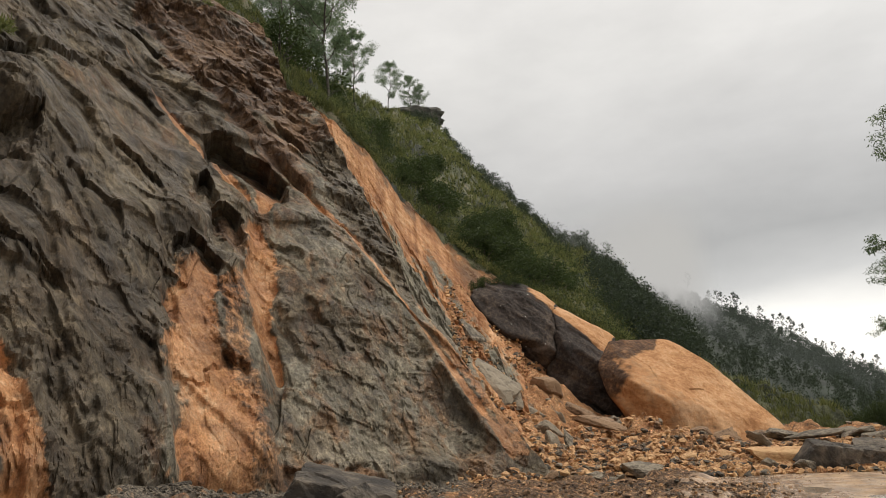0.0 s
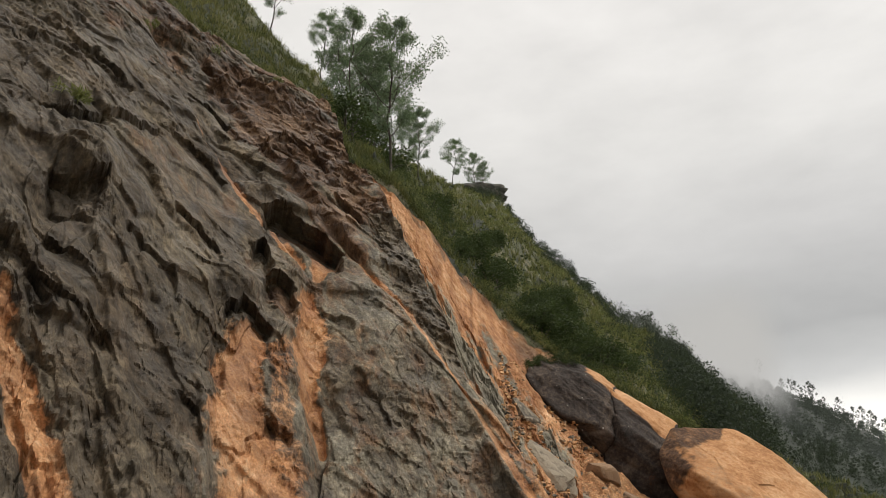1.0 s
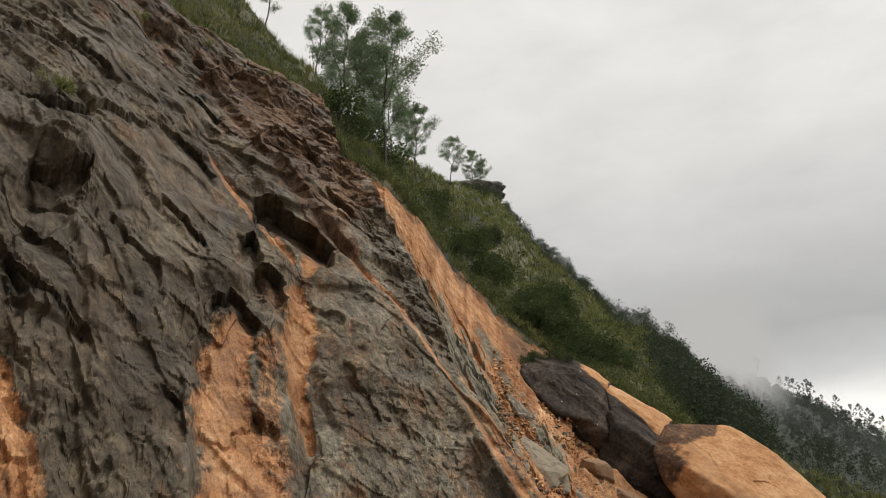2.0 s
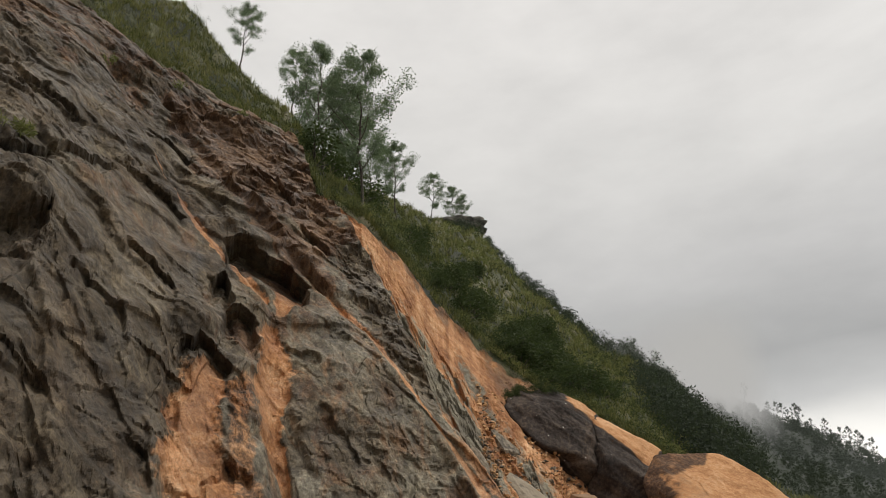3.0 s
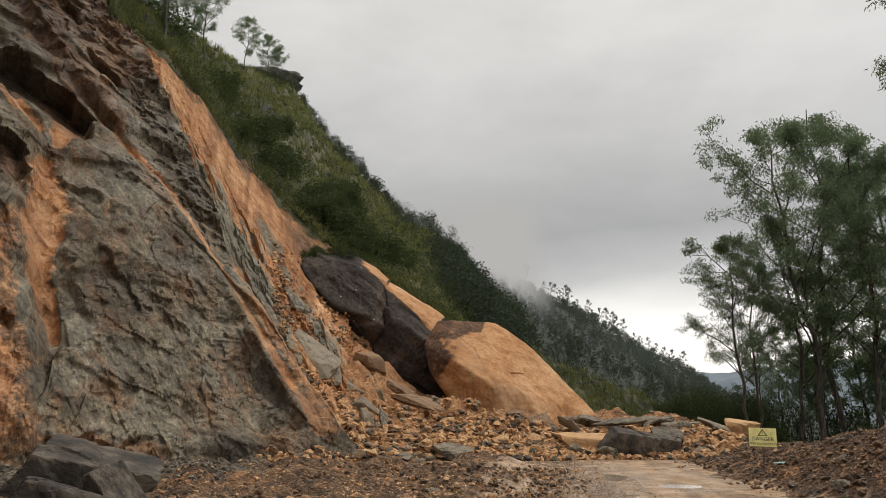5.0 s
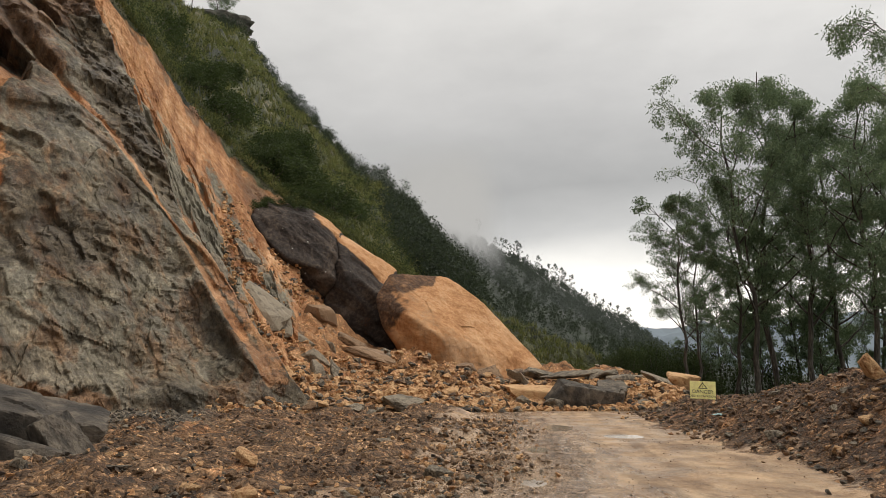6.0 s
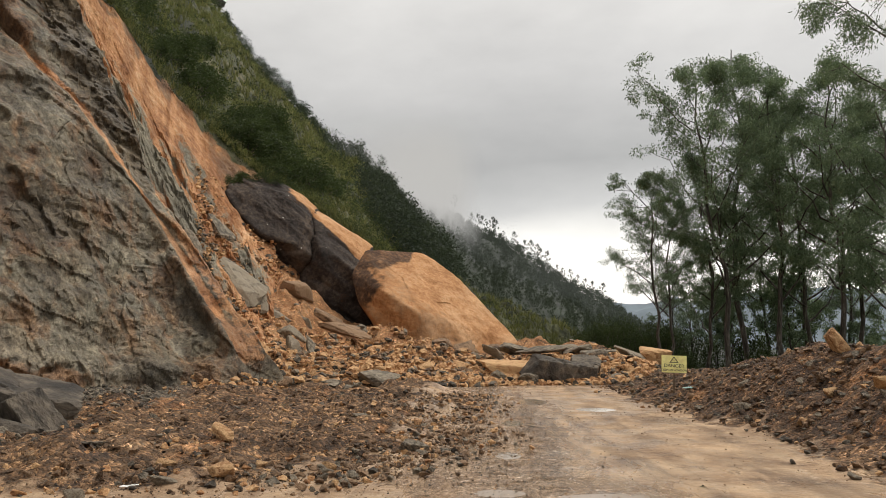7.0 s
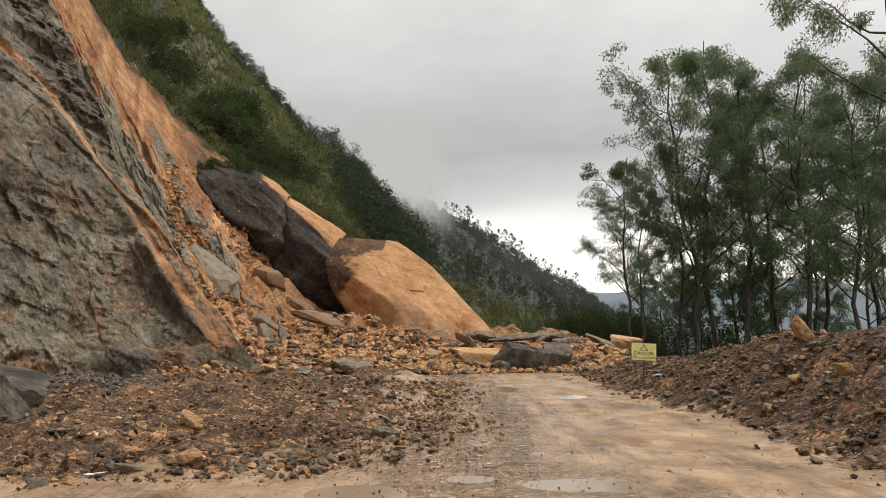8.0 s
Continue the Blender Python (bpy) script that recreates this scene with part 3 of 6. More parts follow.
    rust = lobe([(46.5, 21.5, 0.35), (43.9, 19.2, 0.40), (39.2, 15.8, 0.45), (35.5, 13.4, 0.55), (33.6, 11.9, 0.4)], 0.8)
    rust2 = lobe([(49.5, 25.0, 0.5), (41.0, 24.5, 0.6), (37.0, 23.6, 0.5), (34.4, 18.8, 0.4)], 0.9)
    rust3 = lobe([(39.4, 6.5, 0.35), (39.2, 4.2, 0.35), (37.6, 1.6, 0.8)], 0.6)
    rust4 = lobe([(46.0, 22.5, 1.2), (40.5, 19.0, 1.5), (37.5, 21.5, 1.4), (35.6, 17.6, 1.2), (33.4, 14.2, 0.8)], 0.7)
    jag = lobe([(31.6, 14.6, 0.7), (29.0, 11.6, 0.55), (26.6, 9.0, 0.45), (24.4, 7.0, 0.3)], 0.5)
    jag = np.maximum(jag, lobe([(43.0, 23.6, 0.8), (38.5, 22.6, 1.1), (36.0, 19.6, 0.8), (34.0, 16.4, 0.5)], 0.5))
    d += rust4 * (0.22 * p_b + 0.22 * p_c + 0.10 * p_d) + jag * (0.10 * p_c + 0.14 * p_d + 0.12 * p_e + 0.05 * p_f)
    den = np.maximum(lobe([(39.4, 12.6, 0.5), (37.6, 12.3, 0.5), (36.0, 12.2, 0.3)], 0.4), lobe([(39.8, 8.8, 0.35), (39.4, 8.2, 0.35)], 0.4))
    foot = lobe([(36, 0.9, 0.35), (33, 0.95, 0.2), (28.5, 0.6, 0.2)], 0.6)

    def brow(points, drop, deep, rag=0.14):
        """A recess under an overhang: deepest below its brow, running out at its foot."""
        points = sorted(points, reverse=True)
        us, zs = [-p[0] * 0.40 for p in points], [p[1] for p in points]
        uu = u + rag * 0.8 * n2
        line = np.interp(uu, us, zs) + rag * (1.3 * n1 + 0.8 * n2)
        ends = smooth01((uu - us[0] + 0.05) / 0.22) * smooth01((us[-1] + 0.05 - uu) / 0.22)
        fall = np.clip(1 - (line - z) / drop, 0, 1) ** 0.8
        return deep * ends * fall * smooth01((line - z) / 0.14)

    d -= 0.40 * patch * (1 - 0.5 * smooth01((3 - z) / 2)) + 0.28 * patch2 + 0.30 * patch3 + 0.30 * left + 0.10 * vein + 0.08 * vein2
    caves = [([(41.6, 13.2), (40.0, 13.9), (38.4, 13.6), (36.2, 12.7), (34.6, 12.1)], 2.3, 1.7), ([(42.6, 10.6), (41.4, 10.9), (40.6, 10.2)], 1.4, 1.0),
             ([(41.2, 9.2), (40.0, 9.6), (38.5, 8.9)], 1.6, 1.1), ([(44.4, 7.2), (42.8, 7.8), (41.0, 7.5), (40.2, 7.2)], 0.8, 0.9),
             ([(60.5, 11.9), (58.0, 11.9), (54.0, 13.1), (50.6, 14.2)], 0.8, 0.5), ([(50.0, 15.0), (47.5, 14.6), (44.8, 13.4)], 0.9, 0.45),
             ([(58.8, 9.3), (56.8, 9.2), (54.6, 9.8)], 1.2, 0.75), ([(36.6, 8.9), (35.0, 8.4), (33.6, 8.3)], 0.6, 0.35), ([(40.6, 4.4), (39.2, 4.0), (38.2, 3.9)], 0.7, 0.6),
             ([(44.0, 3.5), (42.2, 3.4), (40.4, 3.9)], 0.35, 0.25), ([(52.8, 8.6), (50.4, 8.2), (48.0, 7.2)], 0.8, 0.4), ([(63.0, 7.0), (60.0, 6.4), (57.6, 5.6)], 0.9, 0.5),
             ([(49.0, 10.4), (46.8, 10.2), (45.0, 9.2)], 0.8, 0.5), ([(55.5, 5.8), (53.6, 5.4), (52.2, 4.6)], 0.9, 0.35), ([(48.6, 19.6), (46.4, 19.4), (44.8, 18.2)], 0.9, 0.5),
             ([(39.6, 19.4), (37.6, 18.4), (36.2, 17.0)], 1.0, 0.6), ([(35.6, 15.6), (34.2, 14.9), (33.0, 14.4)], 0.8, 0.7), ([(35.6, 1.15), (32.0, 1.05), (28.6, 0.95)], 0.5, 0.4),
             ([(47.6, 4.4), (46.4, 4.2), (45.2, 3.4)], 0.8, 0.35), ([(59.0, 16.4), (56.0, 16.8), (54.0, 16.2)], 0.8, 0.5), ([(33.4, 6.4), (31.6, 5.6), (30.2, 4.6)], 0.5, 0.3)]
    for points, drop, deep in caves:
        d -= brow(points, drop, deep)

    def swell(a, b, wa, wb, high):
        return high * smooth01(1.25 - np.hypot((u + a * 0.40) / wa, (z - b) / wb) + 0.25 * p_b)

    d += swell(56.6, 9.9, 0.95, 0.6, 0.6) + swell(40.6, 14.4, 0.9, 0.5, 0.4) + swell(43.2, 8.4, 0.8, 0.5, 0.4) + swell(32.0, 7.4, 1.4, 1.6, 0.35)
    # clean joint planes beside the long vein
    line = np.interp(u, [-13.4, -11.64, -10.0, -7.36], [10.9, 8.5, 5.95, 1.15])
    planar = smooth01((z - line + 0.2) / 0.6) * smooth01((33 - th) / 3) * smooth01((9.5 - z) / 2)
    slab = plates((u * 0.57 - z * 0.82) / 4.5, (u * 0.82 + z * 0.57) / 0.75, 18, 0.9, 0.3)[0]
    d = d * (1 - 0.25 * planar) + planar * 0.45 * slab
    d *= np.clip(top / 4, 0.25, 1)[None, :] * (0.6 + 0.4 * smooth01((z + 0.4) / 1.0))
    r = face_range(th, z) + back - 0.95 * d
    zz = z + 0.22 * d
    a = np.radians(th)
    V = np.stack([-r * np.sin(a), r * np.cos(a), zz], -1).reshape(-1, 3)
    me = np_mesh("cliff", V, grid_faces(rows + over, cols), smooth=False)
    dark = np.maximum(0.95 * smooth01((th - 37 + 0.9 * (z - 8) + 4 * n1) / 8) * (1 - 0.6 * sheet), 0.9 * jag)
    zone = np.stack([np.maximum.reduce([patch, patch2, patch3, left, 0.8 * vein, 0.8 * vein2, 0.6 * vein3, 0.45 * rust3]),
                     np.maximum.reduce([0.95 * rust, 0.8 * rust2, 0.80 * rust4, 0.8 * rust3, 0.8 * foot, 0.8 * den,
                                        (0.55 + 0.4 * n1) * smooth01((z - 18.5 + 1.5 * n1) / 4) * smooth01((th - 42) / 4)]), dark], -1).reshape(-1, 3)
    paint(me, "zone", zone)
    paint(me, "plate", np.stack([0.35 * o_b + 0.35 * o_c + 0.3 * o_d, o_a, o_c], -1).reshape(-1, 3))
    thing("rock_cliff", me, M_CLIFF, "fractured grey rock face with orange weathered patches", "cliff", kind="structure")
    return th, z, V.reshape(rows + over, cols, 3)


CLIFF_BEARING, CLIFF_HEIGHT, CLIFF_POINTS = build_cliff()


# ---- the hillside behind ----
INNER = [(15, 27, 0), (13, 34, 1.5), (11, 40, 2.5), (10, 41, 2), (5, 42, 1.5), (0, 44, 1.2), (-8, 52, 0.8), (-14, 58, -0.5)]
EDGE = [(30.3, 36, 19.3), (27.3, 40, 18.7), (24, 43, 16.6), (20.7, 45, 14.6), (17.6, 46, 12.6), (14.6, 46, 11.1), (10.9, 45, 9.1),
        (7.4, 44, 7.0), (3, 46, 4.4), (0, 48, 2.4), (-8, 56, 0.6), (-14, 62, -1.5)]
CREST = [(75, 50, 40), (60, 48, 38.5), (47, 50, 40), (40, 60, 35), (36, 75, 32.5), (33, 90, 29.5), (30, 130, 27.3), (28, 180, 26.8), (24.4, 260, 25.7),
         (20, 280, 24.3), (19.2, 278, 22.9), (17.3, 262, 20.9), (14.6, 235, 18.3), (11.7, 205, 15.1), (10.2, 198, 14.0), (8.4, 185, 12.9), (6.3, 160, 11.0), (4.8, 130, 9.0), (3, 105, 6.6),
         (0, 85, 4.2), (-3, 75, 2.6), (-6, 70, 1.0), (-8.5, 68, -0.2), (-14, 70, -2.0)]


def hill_curves(theta):
    top = curve(theta, RIM)
    rc = face_range(theta, top)
    ri = np.where(theta > 15, rc + 0.6, curve(theta, [(a, b) for a, b, c in INNER]))
    zi = np.where(theta > 15, top - 1.2, curve(theta, [(a, c) for a, b, c in INNER]))
    re = np.where(theta > 33, rc + 3.5, curve(theta, [(a, b) for a, b, c in EDGE] + [(33, 37.5)]))
    ze = np.where(theta > 33, top + 1.6, curve(theta, [(a, c) for a, b, c in EDGE] + [(33, 21.0)]))
    rt = curve(theta, [(a, b) for a, b, c in CREST])
    zt = 1.6 + rt * np.tan(np.radians(curve(theta, [(a, c) for a, b, c in CREST])))
    return ri, zi, re, ze, rt, zt


def hill_point(theta, s):
    """Range and height on the hillside: s from 0 (foot) over 1 (edge of the slip) to 2 (crest)."""
    ri, zi, re, ze, rt, zt = hill_curves(theta)
    lower, upper = np.clip(s, 0, 1), np.clip(s - 1, 0, 1)
    beyond = np.clip(s - 2, 0, 1)
    r = ri + (re - ri) * lower + (rt - re) * upper ** 1.35 + 90 * beyond
    z = zi + (ze - zi) * lower ** 1.3 + (zt - ze) * upper ** 1.35 - 45 * beyond ** 1.2
    wide = np.clip((r - 10) / 100, 0.35, 2.0)
    rough = smooth01(upper * 6) * (1 - smooth01((s - 1.75) / 0.2)) + 0.25
    z = z + rough * wide * (1.5 * fbm(theta * 0.55, s * 7.0, 61, 4) + 0.6 * fbm(theta * 1.5, s * 17.0, 63, 3) + 0.3 * fbm(theta * 3.0, s * 34.0, 62, 3))
    return r, z


def hill_place(theta, s):
    r, z = hill_point(np.array([float(theta)]), np.array([float(s)]))
    a = radians(theta)
    return Vector((-r[0] * math.sin(a), r[0] * math.cos(a), z[0]))


def build_hill():
    theta = np.concatenate([np.linspace(75, 34, 120), np.linspace(33.9, 5, 400), np.linspace(4.9, -14, 90)])
    s = np.concatenate([np.linspace(0, 1.08, 190), np.linspace(1.09, 2, 110), np.linspace(2.05, 3, 12)])
    th, ss = np.meshgrid(theta, s)
    r, z = hill_point(th, ss)
    u, v = -th * 0.7, ss * 20
    # the slip surface breaks along steep planes
    along, across = u * 0.45 - v * 0.9, u * 0.9 + v * 0.45
    f_a, _ = facets(along / 5.0, across / 1.8, 71, 1.2)
    f_b, _ = facets(along / 1.6 + 0.4 * fbm(u, v, 74, 3), across / 0.8, 72, 1.2)
    f_c, _ = facets(along / 0.6, across / 0.4, 73, 1.3)
    bare = 1 - smooth01((ss - 1.0) / 0.05)
    upper_clean = smooth01((ss - 0.35 + 0.2 * fbm(th * 0.5, ss * 4, 79, 2)) / 0.3)
    d = bare * ((0.42 - 0.30 * upper_clean) * f_a + (0.36 - 0.28 * upper_clean) * f_b + (0.22 - 0.16 * upper_clean) * f_c + 0.3 * fbm(along * 0.15, across * 0.5, 75, 4) + 0.14 * fbm(u * 1.2, v * 1.2, 76, 4))
    scarp = smooth01((ss - 0.9) / 0.03) * (1 - smooth01((ss - 1.04) / 0.04)) * (th < 33)
    d = d * np.clip((th + 2) / 8, 0, 1) * np.clip(ss * 5, 0, 1) - 0.55 * scarp * np.clip((th + 2) / 8, 0, 1)
    r, z = r - 0.6 * d, z + 0.7 * d
    a = np.radians(th)
    V = np.stack([-r * np.sin(a), r * np.cos(a), z], -1).reshape(-1, 3)
    me = np_mesh("hill", V, grid_faces(len(s), len(theta)), smooth=False)
    ragged = 0.03 * fbm(th * 1.1, ss * 6, 77, 4)
    turf = smooth01((ss + ragged - 0.985) / 0.05)
    turf = np.maximum(turf, smooth01((th - 33) / 1.2) * smooth01((ss - 0.25) / 0.3))
    turf = np.maximum(turf, smooth01((3.0 - th) / 6) * (0.45 + 0.3 * fbm(th * 0.5, ss * 5, 80, 3)))
    greys = smooth01(0.72 - 1.0 * ss + 0.55 * fbm(along * 0.22, across * 0.7, 78, 5, 0.6) - 0.2 * smooth01((19 - th) / 4))
    earth = smooth01((ss - 0.80 + 0.10 * fbm(th * 0.6, ss * 5, 83, 3)) / 0.12) * smooth01((33 - th) / 1.5) * (0.62 + 0.4 * fbm(th * 2.5, ss * 9, 84, 3))
    earth = np.maximum(earth, 0.9 * np.exp(-((th - 18.6) / 1.8) ** 2 - ((ss - 0.86) / 0.13) ** 2))
    zone = np.stack([earth, turf, greys * smooth01((th - 12) / 4)], -1).reshape(-1, 3)
    paint(me, "zone", zone)
    runs = 0.5 + 0.42 * fbm(th * 1.7 + 0.5 * ss, ss * 1.3, 85, 5, 0.65)
    paint(me, "run", np.repeat(runs.reshape(-1, 1), 3, 1))
    return thing("hillside", me, M_HILL, "steep green hillside with an orange landslide scar", "hillside", kind="structure")


build_hill()


# ---- ground ----
def road_edges(y):
    left = curve(y, [(-30, -3.6), (4, -3.2), (8, -2.6), (9.2, -1.7), (11, -0.8), (15.5, -0.5), (18, -0.6), (26.3, -0.5), (60, -0.5)])
    right = curve(y, [(-30, 5.6), (5, 5.0), (8.9, 4.7), (12.5, 4.8), (16.9, 4.2), (26.3, 4.4), (60, 5)])
    return left, right


def ground_height(x, y):
    left, right = road_edges(y)
    r, th = np.hypot(x, y), np.degrees(np.arctan2(-x, y))
    n = fbm(x * 0.35, y * 0.35, 81, 4)
    n2 = fbm(x * 1.6, y * 1.6, 82, 4)
    z = 0.03 * n + 0.012 * n2
    # low rubble beside the road and the talus at the foot of the rock
    rub = smooth01((left - x + 0.5 * n) / 1.1) * smooth01((y - 7.8) / 0.9)
    z = z + rub * (0.15 + 0.13 * n2 + 0.12 * n)
    gap = curve(th, FOOT) - r
    z = z + smooth01(1 - gap / 5.5) * smooth01((th - 13) / 4) * (curve(th, [(13, 0.3), (20, 0.2), (28, 0.1), (34, 0.35), (45, 0.7)]) + 0.12 * n)
    # the heap across the road
    front = curve(x, [(-14, 19), (-6.6, 21.3), (-3, 24.5), (-0.5, 26.2), (4.3, 26.3), (9, 27.5)])
    behind = y - front
    side = smooth01((x + 14) / 4) * (1 - smooth01((x - 4.6) / 3.5))
    heap = np.where(behind > 0, 1 - np.exp(-np.maximum(behind, 0) / 4.5), 0)
    z = z + side * heap * (1.15 + 0.45 * n + 0.18 * n2)
    z = z + 3.5 * np.exp(-((x + 9.2) / 2.3) ** 2 - ((y - 36) / 5.5) ** 2) * heap
    z = z + 0.8 * np.exp(-((x + 5.0) / 2.5) ** 2 - ((y - 33) / 3.0) ** 2) * heap
    # the spoil bank on the valley side
    tall = curve(y, [(-40, 1.2), (6, 1.45), (12, 1.58), (14, 1.50), (16.5, 1.16), (20, 0.80), (24, 0.42), (28, 0.55), (34, 0.7), (44, 0.2)])
    across = x - right
    bank = smooth01(across / 2.7) * (1 - smooth01((across - 3.2) / 3.4))
    z = z + bank * (tall + 0.16 * n + 0.06 * n2)
    # beyond it the land falls to the valley
    z = z - 1.2 * smooth01((across - 5) / 6) - 0.16 * np.clip(across - 16, 0, 260) * smooth01((y + 200) / 200)
    z = z - 0.10 * np.clip(y - 70, 0, 300) * smooth01((x + 40) / 80)
    return z


PUDDLES = [(1.45, 7.75, 0.70, 0.34), (0.28, 8.05, 0.30, 0.22), (-0.85, 7.35, 0.55, 0.45), (0.0, 11.9, 0.46, 0.8), (2.9, 17.4, 0.5, 0.5), (1.6, 19.5, 0.4, 1.0), (0.05, 13.4, 0.30, 0.5), (0.8, 14.6, 0.22, 0.5), (0.5, 10.6, 0.2, 0.35)]


def pooled(x, y):
    """1 in the middle of the puddles' hollows, 0 away from them."""
    deep, wide = np.zeros_like(x), np.zeros_like(x)
    for px, py, a, b in PUDDLES:
        q = ((x - px) / a) ** 2 + ((y - py) / b) ** 2
        deep, wide = np.maximum(deep, np.exp(-q)), np.maximum(wide, np.exp(-q / 5))
    return deep, wide


def build_ground():
    def spaced(lo, hi, step, far):
        core = np.arange(lo, hi, step)
        grow = step * 1.13 ** np.arange(1, 90)
        out = np.cumsum(grow)
        out = out[out < far]
        return np.concatenate([lo - out[::-1], core, core[-1] + out])
    xs, ys = spaced(-12, 12, 0.10, 3500), spaced(5, 38, 0.105, 3500)
    x, y = np.meshgrid(xs, ys)
    z = ground_height(x, y)
    n2, n = fbm(x * 3.1, y * 3.1, 91, 4), fbm(x * 0.5, y * 0.5, 92, 3)
    left, right = road_edges(y)
    ragged = 0.7 * fbm(x * 0.9, y * 0.9, 93, 5, 0.6)
    near_edge = smooth01((y - 7.7 - 0.12 * (x + 3) + 0.4 * ragged) / 0.8)
    loose = np.maximum(smooth01((left - x + 0.25 + 0.8 * ragged) / 1.5) * near_edge, smooth01((x - right + 0.35 + 0.6 * ragged) / 1.1))
    front = curve(x, [(-14, 19), (-6.6, 21.3), (-3, 24.5), (-0.5, 26.2), (4.3, 26.3), (9, 27.5)])
    slid = smooth01((y - front + 0.6 * n) / 1.2) * smooth01((x + 15) / 4) * (1 - smooth01((x - 5.2) / 2.5))
    loose = np.maximum(loose, slid)
    z = z + loose * 0.06 * n2 + (1 - loose) * (0.012 * fbm(x * 0.9 + y * 0.2, y * 0.5, 95, 4) - 0.006)
    pool, flat_ = pooled(x, y)
    z = z * (1 - smooth01(flat_ * 1.5)) - 0.030 * pool
    grass = np.maximum(smooth01((x - right - 6.5) / 2.0), smooth01((y - 50) / 5))
    grass = np.maximum(grass, smooth01((-x - 40) / 5))
    V = np.stack([x, y, z], -1).reshape(-1, 3)
    me = np_mesh("ground", V, grid_faces(len(ys), len(xs)))
    streaky = smooth01(1 - np.abs(x - 0.45 + 0.6 * fbm(y * 0.25, 0 * y, 97, 2)) / 1.0) * smooth01(0.6 + fbm(x * 1.5, y * 0.5, 98, 4)) * (y < 26)
    loose = np.maximum(loose, 0.30 * streaky)
    soaked = 1.15 * smooth01(1.35 - np.abs(x - 0.5 - 0.35 * n) / 1.7) * (1 - smooth01((y - 25) / 2)) + 0.35 * (1 - smooth01((y - 9) / 3))
    gap = curve(np.degrees(np.arctan2(-x, y)), FOOT) - np.hypot(x, y)
    shale = smooth01(1.15 - (gap + 0.8 * n) / 5.0) * (1 - slid) * smooth01((np.degrees(np.arctan2(-x, y)) - 19) / 5)
    bench = np.exp(-((np.degrees(np.arctan2(-x, y)) - 31.5) / 4.0) ** 2) * smooth01(1.2 - np.abs(gap - 0.4) / 1.3)
    shale = shale * (1 - bench)
    paint(me, "zone", np.stack([loose, np.maximum.reduce([slid * (0.75 + 0.3 * n), 0.7 * bench + 0.2 * n * bench, 0.36 * loose * smooth01(0.35 + 1.1 * fbm(x * 0.8, y * 0.8, 99, 4))]), grass], -1).reshape(-1, 3))
    # red is wetness, green shale, blue where the bank's debris is darker
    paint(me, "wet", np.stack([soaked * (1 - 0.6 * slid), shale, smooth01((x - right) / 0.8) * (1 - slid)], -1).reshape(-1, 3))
    return thing("ground", me, M_GROUND, "muddy wet dirt road with rubble along its sides", "ground", kind="structure")


build_ground()


def puddles():
    water, tree, shader, obj = material("muddy_water", 0.10)
    shader.inputs["Base Color"].default_value = (0.33, 0.25, 0.175, 1)
    bump(tree, shader, (noise_of(tree, obj, 9.0, 3), 0.03, 0.01))
    for px, py, a, b in PUDDLES:
        ang = np.linspace(0, 2 * np.pi, 40, endpoint=False)
        V = np.concatenate([[[px, py, -0.013]], np.stack([px + 1.1 * a * np.cos(ang), py + 1.1 * b * np.sin(ang), 0 * ang - 0.013], -1)])
        F = np.array([(0, 1 + k, 1 + (k + 1) % 40) for k in range(40)])
        thing("puddle", np_mesh("puddle", V, F), water, "shallow muddy puddle in the road", "puddle", kind="structure")


puddles()


